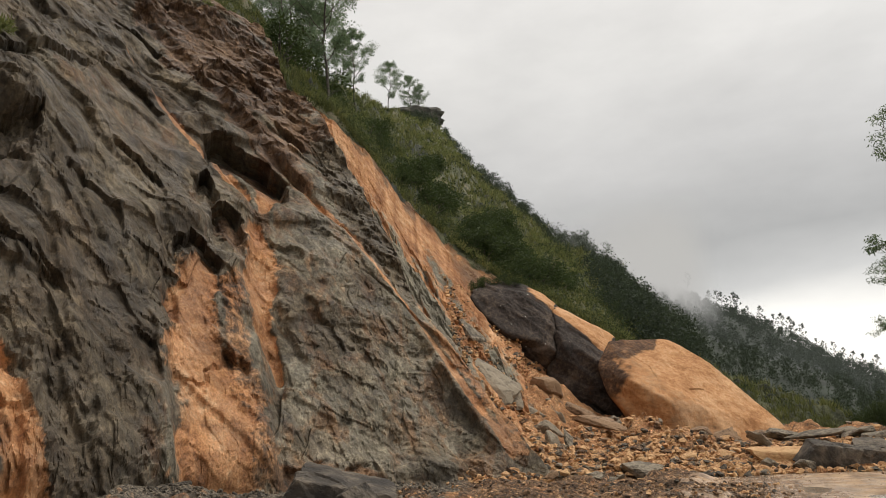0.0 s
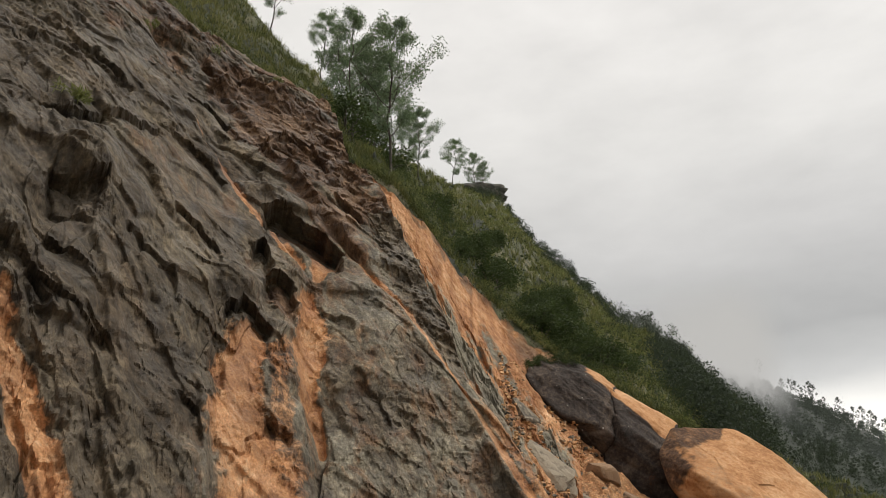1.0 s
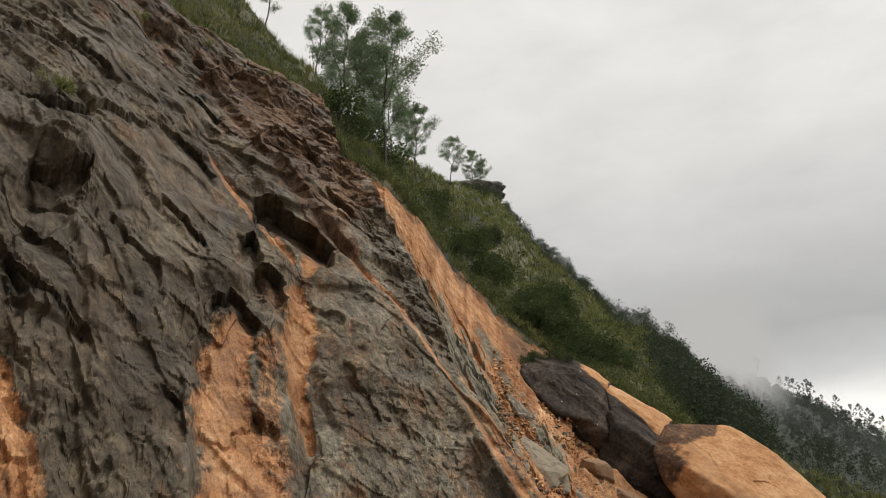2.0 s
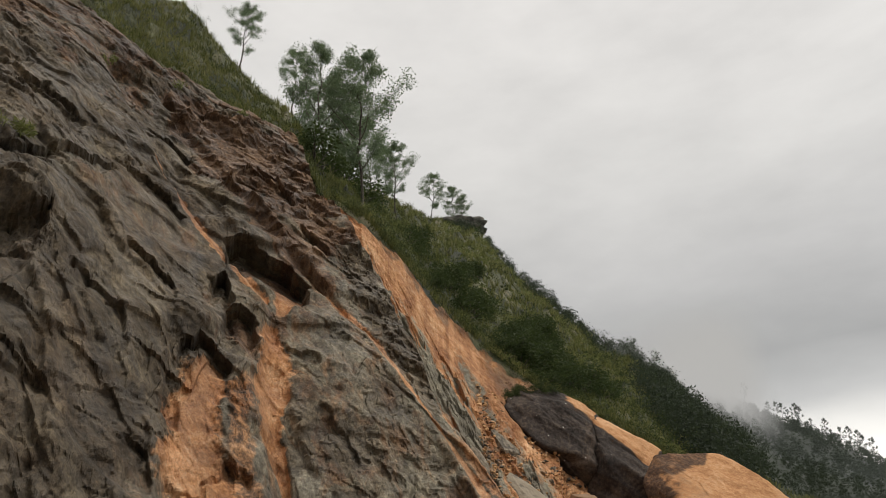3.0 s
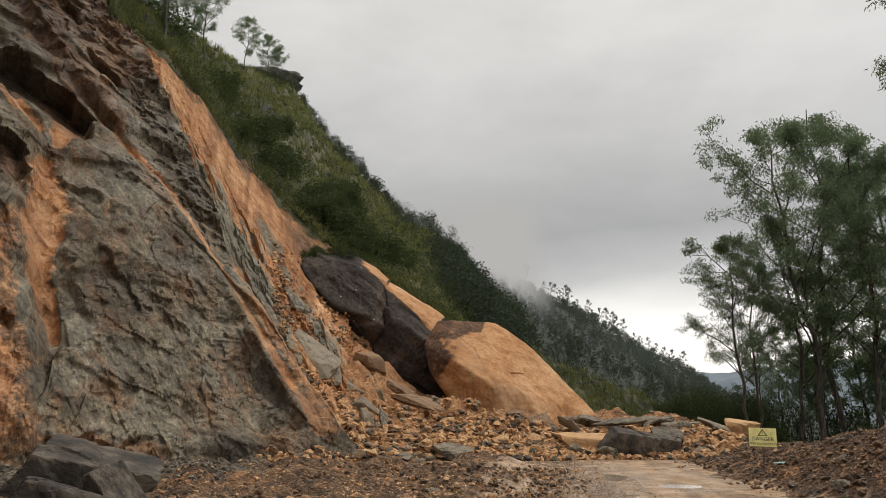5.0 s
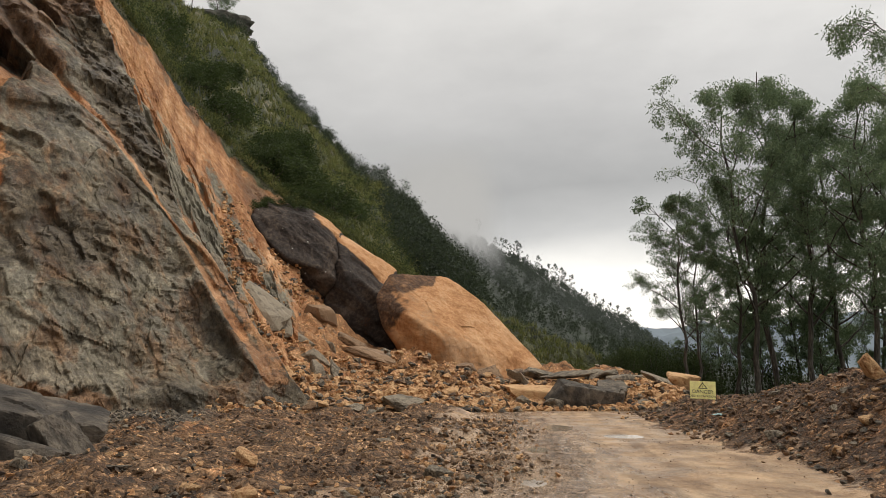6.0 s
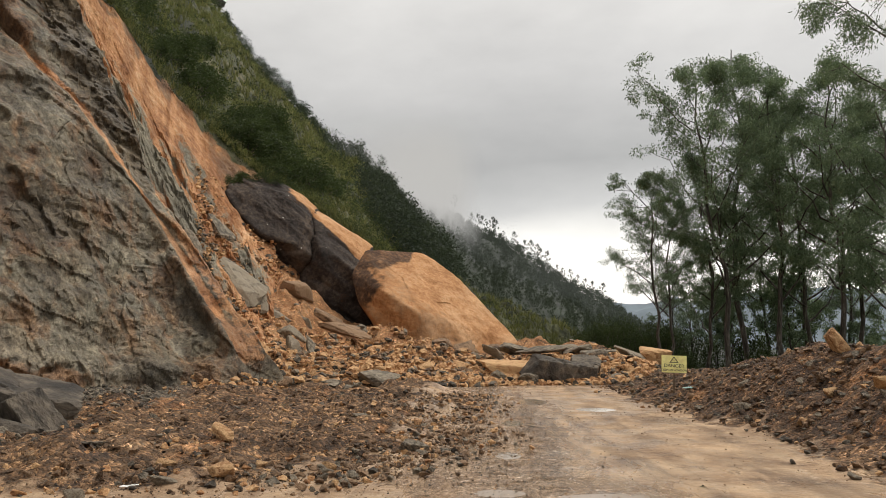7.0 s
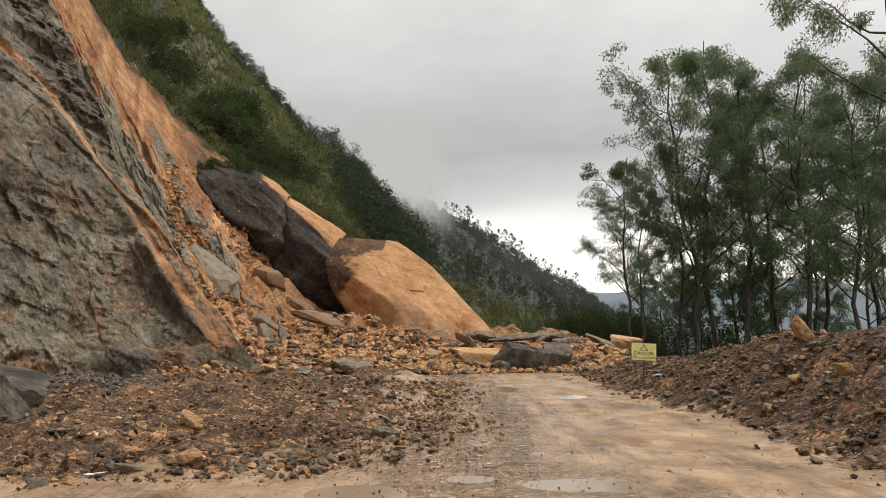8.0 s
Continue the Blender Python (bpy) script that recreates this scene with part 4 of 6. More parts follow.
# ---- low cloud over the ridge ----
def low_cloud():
    # cloud and haze are see-through sheets; their brightness is emitted, not lit
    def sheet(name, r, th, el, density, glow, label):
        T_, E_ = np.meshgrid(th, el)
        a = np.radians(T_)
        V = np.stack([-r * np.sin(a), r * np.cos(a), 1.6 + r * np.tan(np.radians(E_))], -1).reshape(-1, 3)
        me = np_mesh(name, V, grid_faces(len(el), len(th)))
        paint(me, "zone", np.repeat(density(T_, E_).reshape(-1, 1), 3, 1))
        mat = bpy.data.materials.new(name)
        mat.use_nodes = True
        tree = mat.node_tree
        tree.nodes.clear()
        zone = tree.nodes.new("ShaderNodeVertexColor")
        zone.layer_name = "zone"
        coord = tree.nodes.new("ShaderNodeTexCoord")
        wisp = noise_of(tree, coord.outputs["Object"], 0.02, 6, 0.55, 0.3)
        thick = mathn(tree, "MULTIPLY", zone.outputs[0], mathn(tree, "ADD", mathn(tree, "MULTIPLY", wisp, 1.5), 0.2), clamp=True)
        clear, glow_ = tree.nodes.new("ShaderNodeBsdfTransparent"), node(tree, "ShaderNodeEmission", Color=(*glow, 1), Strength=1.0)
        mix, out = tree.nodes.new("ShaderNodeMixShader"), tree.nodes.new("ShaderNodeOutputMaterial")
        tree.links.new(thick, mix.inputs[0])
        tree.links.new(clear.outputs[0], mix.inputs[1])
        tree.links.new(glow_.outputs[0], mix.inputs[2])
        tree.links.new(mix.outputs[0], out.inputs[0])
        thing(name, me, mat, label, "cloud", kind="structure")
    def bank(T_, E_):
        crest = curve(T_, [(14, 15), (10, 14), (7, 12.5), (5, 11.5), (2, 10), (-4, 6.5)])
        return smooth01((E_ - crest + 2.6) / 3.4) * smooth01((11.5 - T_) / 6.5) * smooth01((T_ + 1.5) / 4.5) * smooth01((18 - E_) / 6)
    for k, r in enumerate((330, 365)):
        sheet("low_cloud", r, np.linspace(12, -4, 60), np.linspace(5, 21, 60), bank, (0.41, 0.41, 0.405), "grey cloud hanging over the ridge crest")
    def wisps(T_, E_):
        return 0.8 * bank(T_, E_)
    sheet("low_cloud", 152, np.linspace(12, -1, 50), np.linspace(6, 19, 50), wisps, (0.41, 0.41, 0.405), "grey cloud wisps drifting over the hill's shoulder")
    # a faint glowing sheet puts distance haze over the ridge
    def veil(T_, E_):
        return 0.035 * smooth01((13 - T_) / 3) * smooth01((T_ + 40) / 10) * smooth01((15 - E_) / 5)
    sheet("haze_sheet", 290, np.linspace(13, -40, 60), np.linspace(-4, 15, 30), veil, (0.50, 0.53, 0.55), "faint glowing sheet for the haze before the wooded ridge")


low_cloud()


# ---- far wooded ridge and blue hills ----
FAR = [(40, 330, 10), (14, 380, 13.2), (8.6, 410, 13.4), (6, 425, 12.5), (3.7, 435, 11.4), (1.5, 445, 9.9), (-0.7, 460, 8.5), (-2.9, 470, 7.4), (-5.1, 485, 5.9),
       (-7.3, 495, 4.5), (-9.5, 500, 3.2), (-11.2, 510, 2.2), (-13, 515, 0.9), (-20, 560, -0.6), (-50, 700, -1)]


def far_point(theta, s):
    rt = curve(theta, [(a, b) for a, b, c in FAR])
    zt = 1.6 + rt * np.tan(np.radians(curve(theta, [(a, c) for a, b, c in FAR]) - 0.15))
    r0, z0 = 95 + 0 * theta, -6 + 0 * theta
    r = r0 + (rt - r0) * np.minimum(s, 1) + 150 * np.clip(s - 1, 0, 1)
    z = z0 + (zt - z0) * np.minimum(s, 1) ** 1.15 - 60 * np.clip(s - 1, 0, 1)
    z = z + 3.0 * fbm(theta * 0.4, s * 5, 101, 3) * np.clip(s * 3, 0, 1) * (1 - smooth01((s - 0.85) / 0.15))
    return r, z


def build_far():
    th, s = np.meshgrid(np.linspace(40, -50, 220), np.concatenate([np.linspace(0, 1, 60), [1.2, 1.6, 2.0]]))
    r, z = far_point(th, s)
    a = np.radians(th)
    V = np.stack([-r * np.sin(a), r * np.cos(a), z], -1).reshape(-1, 3)
    me = np_mesh("ridge", V, grid_faces(63, 220))
    thing("wooded_ridge", me, plain("forest_floor", (0.026, 0.034, 0.024), 0.95, 0.45, 0.12), "long dark wooded ridge under low cloud", "ridge", kind="structure")
    th, s = np.meshgrid(np.linspace(20, -70, 160), np.linspace(0, 1, 14))
    crest = 3.0 + 0.8 * fbm(th * 0.12, 0 * th, 111, 4)
    r = 1500 + 700 * s
    z = -120 + (120 + r * np.tan(np.radians(crest))) * np.sin(s * 1.57) ** 1.2 + 20 * fbm(th * 0.6, s * 6, 112, 3) * s
    a = np.radians(th)
    V = np.stack([-r * np.sin(a), r * np.cos(a), z], -1).reshape(-1, 3)
    me = np_mesh("hills", V, grid_faces(14, 160))
    thing("blue_hills", me, plain("hazy_hills", (0.13, 0.165, 0.195), 0.95, 0.15, 0.01), "pale blue hills across the valley", "hills", kind="structure")


build_far()

# ---- great boulders ----
def ball(levels):
    bm = bmesh.new()
    bmesh.ops.create_icosphere(bm, subdivisions=levels, radius=1.0)
    bm.verts.ensure_lookup_table()
    V = np.array([v.co[:] for v in bm.verts])
    F = np.array([[v.index for v in f.verts] for f in bm.faces])
    bm.free()
    return V, F


def hull_planes(points):
    bm = bmesh.new()
    for p in points:
        bm.verts.new(p)
    bmesh.ops.convex_hull(bm, input=bm.verts)
    bmesh.ops.recalc_face_normals(bm, faces=bm.faces)
    N = np.array([f.normal[:] for f in bm.faces])
    D = np.array([f.normal.dot(f.verts[0].co) for f in bm.faces])
    bm.free()
    return N, D


def worn_block(points, levels, sharp, rough, seed, grain=1.0):
    """A stone with the faces of the hull round some corners, its edges worn round and its faces uneven."""
    P = np.array(points, float)
    c = P.mean(0)
    N, D = hull_planes([tuple(p) for p in P - c])
    D = np.maximum(D, 0.05)
    V, F = ball(levels)
    q = np.maximum(V @ N.T / D, 1e-6)
    m = q.max(1, keepdims=True)
    t = 1 / (m[:, 0] * ((q / m) ** sharp).sum(1) ** (1 / sharp))
    W = V * t[:, None]
    n = fbm(W[:, 0] * grain + W[:, 2] * 0.7, W[:, 1] * grain + W[:, 2] * 0.5, seed, 5)
    f, _ = facets(W[:, 0] * grain * 0.8 + W[:, 2], W[:, 1] * grain * 0.8 - W[:, 2] * 0.7, seed + 5, 1.0)
    W = W + V * (rough * (0.6 * n + 0.8 * f))[:, None]
    return W + c, F


def boulder_material():
    m, tree, shader, obj = material("boulder_rock", 0.8)
    zone = tree.nodes.new("ShaderNodeVertexColor")
    zone.layer_name = "zone"
    s = tree.nodes.new("ShaderNodeSeparateColor")
    tree.links.new(zone.outputs[0], s.inputs[0])
    big = noise_of(tree, obj, 0.5, 6, 0.6, 0.7)
    fine = noise_of(tree, turned(tree, obj, (1, 1, 1)), 6.0, 9, 0.68)
    both = mathn(tree, "ADD", mathn(tree, "MULTIPLY", big, 0.55), mathn(tree, "MULTIPLY", fine, 0.45))
    rag = mathn(tree, "MULTIPLY", mathn(tree, "SUBTRACT", both, 0.5), 1.0)
    def mask(channel, sharp=2.4):
        return mathn(tree, "MULTIPLY", mathn(tree, "SUBTRACT", mathn(tree, "ADD", channel, rag), 0.32), sharp, clamp=True)
    orange = ramp(tree, both, [(0.28, (0.30, 0.135, 0.055)), (0.45, (0.46, 0.235, 0.105)), (0.68, (0.59, 0.36, 0.20))])
    brown = ramp(tree, both, [(0.28, (0.030, 0.018, 0.012)), (0.46, (0.080, 0.043, 0.025)), (0.70, (0.25, 0.135, 0.07))])
    black = ramp(tree, both, [(0.28, (0.012, 0.010, 0.009)), (0.47, (0.040, 0.031, 0.027)), (0.70, (0.115, 0.086, 0.066))])
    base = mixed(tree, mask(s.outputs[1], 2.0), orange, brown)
    base = mixed(tree, mask(s.outputs[2]), base, black)
    spots = tree.nodes.new("ShaderNodeTexVoronoi")
    spots.inputs["Scale"].default_value = 1.7
    tree.links.new(obj, spots.inputs["Vector"])
    lichen = mathn(tree, "MULTIPLY", ramp(tree, spots.outputs["Distance"], [(0.05, (0.8, 0.8, 0.8)), (0.075, (0, 0, 0))]), s.outputs[2])
    base = mixed(tree, lichen, base, (0.62, 0.62, 0.58))
    specks = noise_of(tree, obj, 17.0, 6, 0.7)
    base = mixed(tree, 1.0, base, ramp(tree, specks, [(0.20, (0.6, 0.57, 0.55)), (0.36, (1, 1, 1)), (0.68, (1.04, 1.04, 1.04)), (0.80, (1.25, 1.25, 1.25))]), "MULTIPLY")
    streaky = noise_of(tree, turned(tree, obj, (0.35, 1.5, 2.8), (0, -40, 0)), 1.0, 8, 0.65)
    base = mixed(tree, 1.0, base, ramp(tree, streaky, [(0.30, (0.86, 0.83, 0.80)), (0.52, (1, 1, 1)), (0.72, (1.08, 1.10, 1.12))]), "MULTIPLY")
    tree.links.new(base, shader.inputs["Base Color"])
    shader.inputs["Roughness"].default_value = 0.88
    shader.inputs["Specular IOR Level"].default_value = 0.3
    bump(tree, shader, (both, 0.5, 0.15), (noise_of(tree, obj, 20.0, 6, 0.65), 0.4, 0.03))
    return m


M_BOULDER = boulder_material()


def great_boulder():
    pts = [(-6.0, 36.5, 5.0), (-5.4, 37.6, 6.25), (-3.9, 38.8, 6.0), (-2.5, 40.2, 6.35), (-0.7, 39.8, 5.1), (0.9, 39.5, 3.4), (2.6, 38.4, 1.4),
           (0.5, 36.0, 0.7), (-1.2, 34.7, 0.9), (-2.5, 34.7, 1.0), (-4.4, 35.2, 2.2), (-5.5, 35.7, 3.5), (-3.9, 34.5, 3.8), (-2.5, 34.3, 2.9),
           (-5.0, 41.5, 4.0), (-2.0, 43.5, 3.0), (2.0, 41.5, 0.6), (-4.0, 39.5, 0.6)]
    V, F = worn_block(pts, 7, 75, 0.085, 201, 0.8)
    V = V + 0.05 * fbm(V[:, 0] * 2.4 + V[:, 1], V[:, 2] * 2.4, 203, 4)[:, None] * np.array([0.2, -1, 0.3])
    me = np_mesh("great_boulder", V, F)
    n = fbm(V[:, 0] * 0.8, V[:, 2] * 0.8, 207, 4)
    # dark crust on the upper end, browner below the ridge and near the bottom
    n3 = fbm(V[:, 0] * 2.2, V[:, 2] * 2.2 + V[:, 1], 209, 5, 0.65)
    end = smooth01((-3.6 - V[:, 0] + 0.55 * (V[:, 2] - 5.0) + 0.8 * n + 0.4 * n3 + 0.35) / 1.5) * smooth01((V[:, 2] - 2.6 + 0.8 * n) / 1.6)
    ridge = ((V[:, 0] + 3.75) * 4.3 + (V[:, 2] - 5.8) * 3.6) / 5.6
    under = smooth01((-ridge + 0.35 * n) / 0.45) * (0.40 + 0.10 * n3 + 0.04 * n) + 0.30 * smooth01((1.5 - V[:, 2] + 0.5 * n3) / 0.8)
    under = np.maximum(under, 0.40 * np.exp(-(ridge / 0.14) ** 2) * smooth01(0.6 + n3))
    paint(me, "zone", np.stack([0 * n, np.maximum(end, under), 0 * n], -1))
    return thing("boulder", me, M_BOULDER, "huge tilted orange boulder with a brown crusted end", "boulder")


def dark_rock(name, pts, seed, label, orange_from):
    V, F = worn_block(pts, 6, 60, 0.24, seed, 0.9)
    V = V + 0.06 * fbm(V[:, 0] * 2.0 + V[:, 1], V[:, 2] * 2.0, seed + 9, 4)[:, None] * np.array([0.3, -1, 0.2])
    me = np_mesh(name, V, F)
    n = fbm(V[:, 0] * 0.9, V[:, 2] * 0.9 + V[:, 1] * 0.4, seed + 6, 4)
    smooth_block = np_mesh("smooth_block", *worn_block(pts, 6, 60, 0.0, seed, 0.7))
    up = np.zeros(len(V) * 3, np.float32)
    smooth_block.vertices.foreach_get("normal", up)
    bpy.data.meshes.remove(smooth_block)
    up = up.reshape(-1, 3)
    # the slip plane on top is orange, the rest a dark weathered skin
    slip = smooth01((up[:, 2] - 0.50 + 0.04 * n) / 0.12) * smooth01((V[:, 0] - orange_from + 0.3 * n) / 0.5)
    slip = slip * smooth01((V[:, 0] + 8.4 + 1.1 * (V[:, 2] - 8.0) - 0.05 + 0.25 * n) / 0.3)
    paint(me, "zone", np.stack([0 * n, 0.8 * (1 - slip), (1 - slip) * (0.98 + 0.25 * n)], -1))
    return thing(name, me, M_BOULDER, label, "boulder")


dark_rock("dark_slab", [(-12.6, 36.4, 9.1), (-12.5, 37.2, 9.8), (-12.2, 38.6, 10.35), (-10.8, 40.6, 10.6), (-8.7, 41.2, 9.2), (-11.3, 37.5, 9.4), (-10.0, 38.3, 9.5),
                        (-8.4, 38.5, 8.1), (-12.0, 36.1, 8.3), (-10.9, 36.2, 7.2), (-9.5, 37.0, 6.4), (-8.2, 37.4, 6.0), (-11.6, 37.2, 6.9), (-10.9, 37.8, 6.3), (-9.0, 38.1, 5.0),
                        (-10, 46, 8), (-7, 45, 5), (-12, 43, 6)],
          221, "massive black weathered slab with an orange slip face", -10.2)
dark_rock("dark_block", [(-8.8, 41.2, 9.1), (-5.6, 41.1, 6.75), (-8.4, 38.6, 8.0), (-6.7, 38.4, 6.4), (-7.6, 37.4, 6.0), (-6.2, 37.9, 5.5), (-8.9, 38.1, 4.9), (-8.2, 38.3, 1.0),
                         (-4.9, 38.4, 1.0), (-5.4, 38.3, 4.6), (-8, 45, 7), (-4.5, 44, 4), (-6, 44, 1)],
          241, "black broken rock block beside the orange boulder", -9.3)
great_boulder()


# ---- loose rocks ----
def hill_s(theta, el):
    """Where on the hillside, along a bearing, a given elevation is met."""
    s = np.linspace(0.0, 2.0, 500)
    r, z = hill_point(np.full(500, float(theta)), s)
    e = np.degrees(np.arctan2(z - 1.6, r))
    return float(s[np.argmin(np.abs(e - el))])


def rock_mesh(name, seed, mat, flat=0.65, levels=3, rough=0.03):
    rng = random.Random(seed)
    pts = [(rng.uniform(-1, 1), rng.uniform(-0.8, 0.8), rng.uniform(-flat, flat)) for _ in range(13)]
    if levels > 4:      # broken along joints: a skewed box with chipped corners
        pts = [(sx * rng.uniform(0.7, 1.0) + 0.15 * sz, sy * rng.uniform(0.5, 0.75), sz * rng.uniform(0.6, 1.0) * flat) for sx in (-1, 1) for sy in (-1, 1) for sz in (-1, 1)]
        pts += [(rng.uniform(-0.9, 0.9), rng.choice((-0.7, 0.7)), rng.uniform(-flat, flat) * 0.8) for _ in range(4)]
    V, F = worn_block(pts, levels, 60 if levels < 4 else 110, rough, seed, 2.0)
    V -= V.mean(0)
    V /= np.abs(V[:, 0]).max() * 2
    me = np_mesh(name, V, F, smooth=False)
    me.materials.append(mat)
    return me


GREY_ROCKS = [rock_mesh("grey_rock", 300 + k, M_GREY, 0.45 + 0.06 * k) for k in range(7)]
ORANGE_ROCKS = [rock_mesh("orange_rock", 320 + k, M_ORANGE, 0.7) for k in range(6)]
BROWN_ROCKS = [rock_mesh("brown_rock", 340 + k, M_BROWN, 0.6) for k in range(5)]
BLOCK_ROCKS = [rock_mesh("block_rock", 360 + k, M_BLOCK, 0.6, 5, 0.09) for k in range(4)]
KINDS = {"block": (BLOCK_ROCKS, "large angular grey-brown block fallen from the face"), "grey": (GREY_ROCKS, "angular grey broken rock in the rubble"), "orange": (ORANGE_ROCKS, "orange weathered rock lying in the rubble"),
         "brown": (BROWN_ROCKS, "earthy brown rock on the debris bank")}


def rock(kind, k, x, y, size, z=None, turn=(0, 0, 0), stretch=(1, 1, 1), label="", group="rubble rocks"):
    meshes, words = KINDS[kind]
    me = meshes[k % len(meshes)]
    if z is None:
        z = float(ground_height(np.array([x]), np.array([y]))[0]) + size * 0.10
    m = pose(x, y, z, *turn) @ Matrix.Diagonal((size * stretch[0], size * stretch[1], size * stretch[2], 1))
    return thing(kind + "_rock", me, None, label or words, "rock", group, at=m)


def place_rocks(rows):
    """Each row: kind, shape, x, y, size, height (None: on the ground), turn, stretch."""
    for kind, k, x, y, size, z, turn, stretch in rows:
        rock(kind, k, x, y, size, z, turn, stretch, group="large fallen rocks" if size > 0.8 else "rubble rocks")


# heap across the road
place_rocks([
    ("block", 3, 2.9, 26.9, 2.0, 0.45, (10, 14, 12), (1, 1, 1)),
    ("block", 1, 4.2, 27.4, 1.7, 0.55, (10, -20, 80), (1, 1, 0.9)),
    ("grey", 5, 2.1, 26.5, 0.9, 0.25, (25, 15, 100), (1, 1, 0.8)),
    ("orange", 0, 1.5, 28.0, 1.9, 0.5, (0, 5, 10), (1.2, 1, 0.7)),
    ("grey", 2, -3.1, 24.3, 1.35, 0.32, (0, -4, 15), (1.2, 1, 0.6)),
    ("grey", 3, -4.2, 22.7, 0.8, 0.22, (15, 10, 60), (1, 1, 0.8)),
    ("grey", 4, -4.7, 22.9, 0.6, 0.2, (5, 30, 10), (1, 1, 1)),
    ("grey", 1, -5.9, 27.2, 1.1, 1.25, (30, 50, 10), (1, 0.8, 0.9)),
])

# blocks higher in the heap
place_rocks([
    ("grey", 2, -6.4, 26.4, 0.9, 1.3, (60, 30, 50), (1, 1, 0.8)),
    ("orange", 1, 7.2, 29.2, 1.3, 0.95, (0, 10, 10), (1.2, 1, 0.7)),
    ("grey", 3, -4.9, 25.5, 0.9, 0.75, (25, 40, 30), (1, 0.8, 0.8)),
    ("grey", 6, -6.9, 28.6, 1.2, 1.7, (40, 30, 70), (1.1, 0.7, 0.8)),
])

# foot of the great boulder
place_rocks([
    ("brown", 2, -8.2, 34.6, 1.7, 3.9, (10, 20, 30), (1.1, 0.9, 0.9)),
    ("brown", 0, -5.2, 30.2, 1.9, 2.0, (0, 12, -10), (1.4, 0.9, 0.4)),
    ("brown", 1, -3.6, 32.6, 1.5, 1.6, (5, 8, 30), (1.3, 1, 0.45)),
    ("brown", 2, -1.3, 33.4, 1.2, 1.4, (0, 0, 50), (1.2, 1, 0.7)),
    ("grey", 3, 6.3, 33.3, 1.8, 1.05, (5, 4, 20), (1.4, 1, 0.4)),
    ("grey", 0, 3.9, 34.4, 1.5, 1.15, (0, -6, 0), (1.5, 1, 0.45)),
    ("grey", 5, -1.9, 33.6, 1.1, 1.25, (0, 30, 15), (1.3, 0.8, 0.7)),
    ("brown", 3, -0.3, 33.9, 1.3, 1.15, (20, -15, 40), (1.2, 0.9, 0.7)),
])

# foot of the great boulder
place_rocks([
    ("grey", 6, -4.6, 33.4, 1.2, 1.9, (10, 25, 60), (1.3, 0.8, 0.6)),
    ("brown", 4, -6.3, 33.2, 1.5, 2.5, (15, 30, 10), (1.2, 0.9, 0.6)),
    ("grey", 2, -7.2, 31.8, 1.2, 2.2, (30, 20, 80), (1.1, 0.8, 0.7)),
    ("brown", 0, 1.2, 34.4, 1.2, 1.1, (10, 10, 0), (1.3, 0.9, 0.6)),
    ("grey", 1, 3.0, 31.6, 1.6, 1.15, (8, -12, 30), (1.4, 0.9, 0.45)),
    ("grey", 5, 4.8, 33.0, 1.5, 1.15, (-8, 10, 100), (1.3, 1, 0.4)),
    ("grey", 2, 1.0, 31.0, 1.1, 1.05, (20, 15, 60), (1.3, 0.9, 0.5)),
    ("grey", 0, 6.6, 31.0, 1.3, 1.0, (10, 20, 40), (1.2, 0.9, 0.6)),
])

# foot of the great boulder
place_rocks([
    ("brown", 1, -2.7, 33.2, 1.0, 1.4, (10, -10, 80), (1.2, 0.9, 0.6)),
    ("grey", 4, 5.2, 31.4, 1.6, 1.0, (4, -8, 70), (1.3, 1, 0.45)),
    ("grey", 6, 2.2, 33.2, 1.4, 1.1, (10, 14, 30), (1.4, 1, 0.5)),
])

# roadside and spoil bank
place_rocks([
    ("orange", 2, 6.8, 13.9, 0.62, 1.5, (20, 40, 10), (1.2, 0.8, 0.8)),
    ("orange", 3, 5.75, 10.6, 0.34, 1.0, (10, 20, 60), (1.2, 1, 0.8)),
    ("brown", 4, 6.2, 13.4, 0.4, 0.95, (0, 10, 20), (1, 1, 1)),
    ("grey", 5, 5.2, 14.5, 0.42, None, (0, 20, 0), (1, 1, 0.8)),
])

# foot of the rock face
place_rocks([
    ("block", 0, -7.6, 11.7, 2.2, 0.55, (8, 14, 25), (1.1, 0.9, 0.8)),
    ("block", 1, -7.0, 10.5, 1.7, 0.22, (-8, 14, 10), (1.2, 1, 0.9)),
    ("block", 2, -6.6, 11.2, 1.4, 0.3, (20, 40, -20), (1.2, 0.6, 0.8)),
    ("orange", 4, -2.9, 8.6, 0.3, None, (0, 0, 20), (1.1, 1, 0.9)),
    ("grey", 1, -3.4, 8.15, 0.3, None, (0, 10, 50), (1, 1, 0.9)),
    ("orange", 5, -1.8, 9.4, 0.27, None, (0, 0, 0), (1.1, 1, 1)),
    ("brown", 3, -1.55, 9.45, 0.28, None, (0, 0, 70), (1, 1, 1)),
    ("grey", 6, -0.85, 10.9, 0.42, None, (0, 20, 10), (1, 1, 0.8)),
])

# foot of the rock face
place_rocks([
    ("orange", 0, -3.7, 11.0, 0.55, None, (0, 15, -30), (1.2, 0.8, 0.6)),
    ("grey", 3, -5.0, 9.8, 0.5, None, (0, 12, 30), (1.3, 0.8, 0.5)),
])


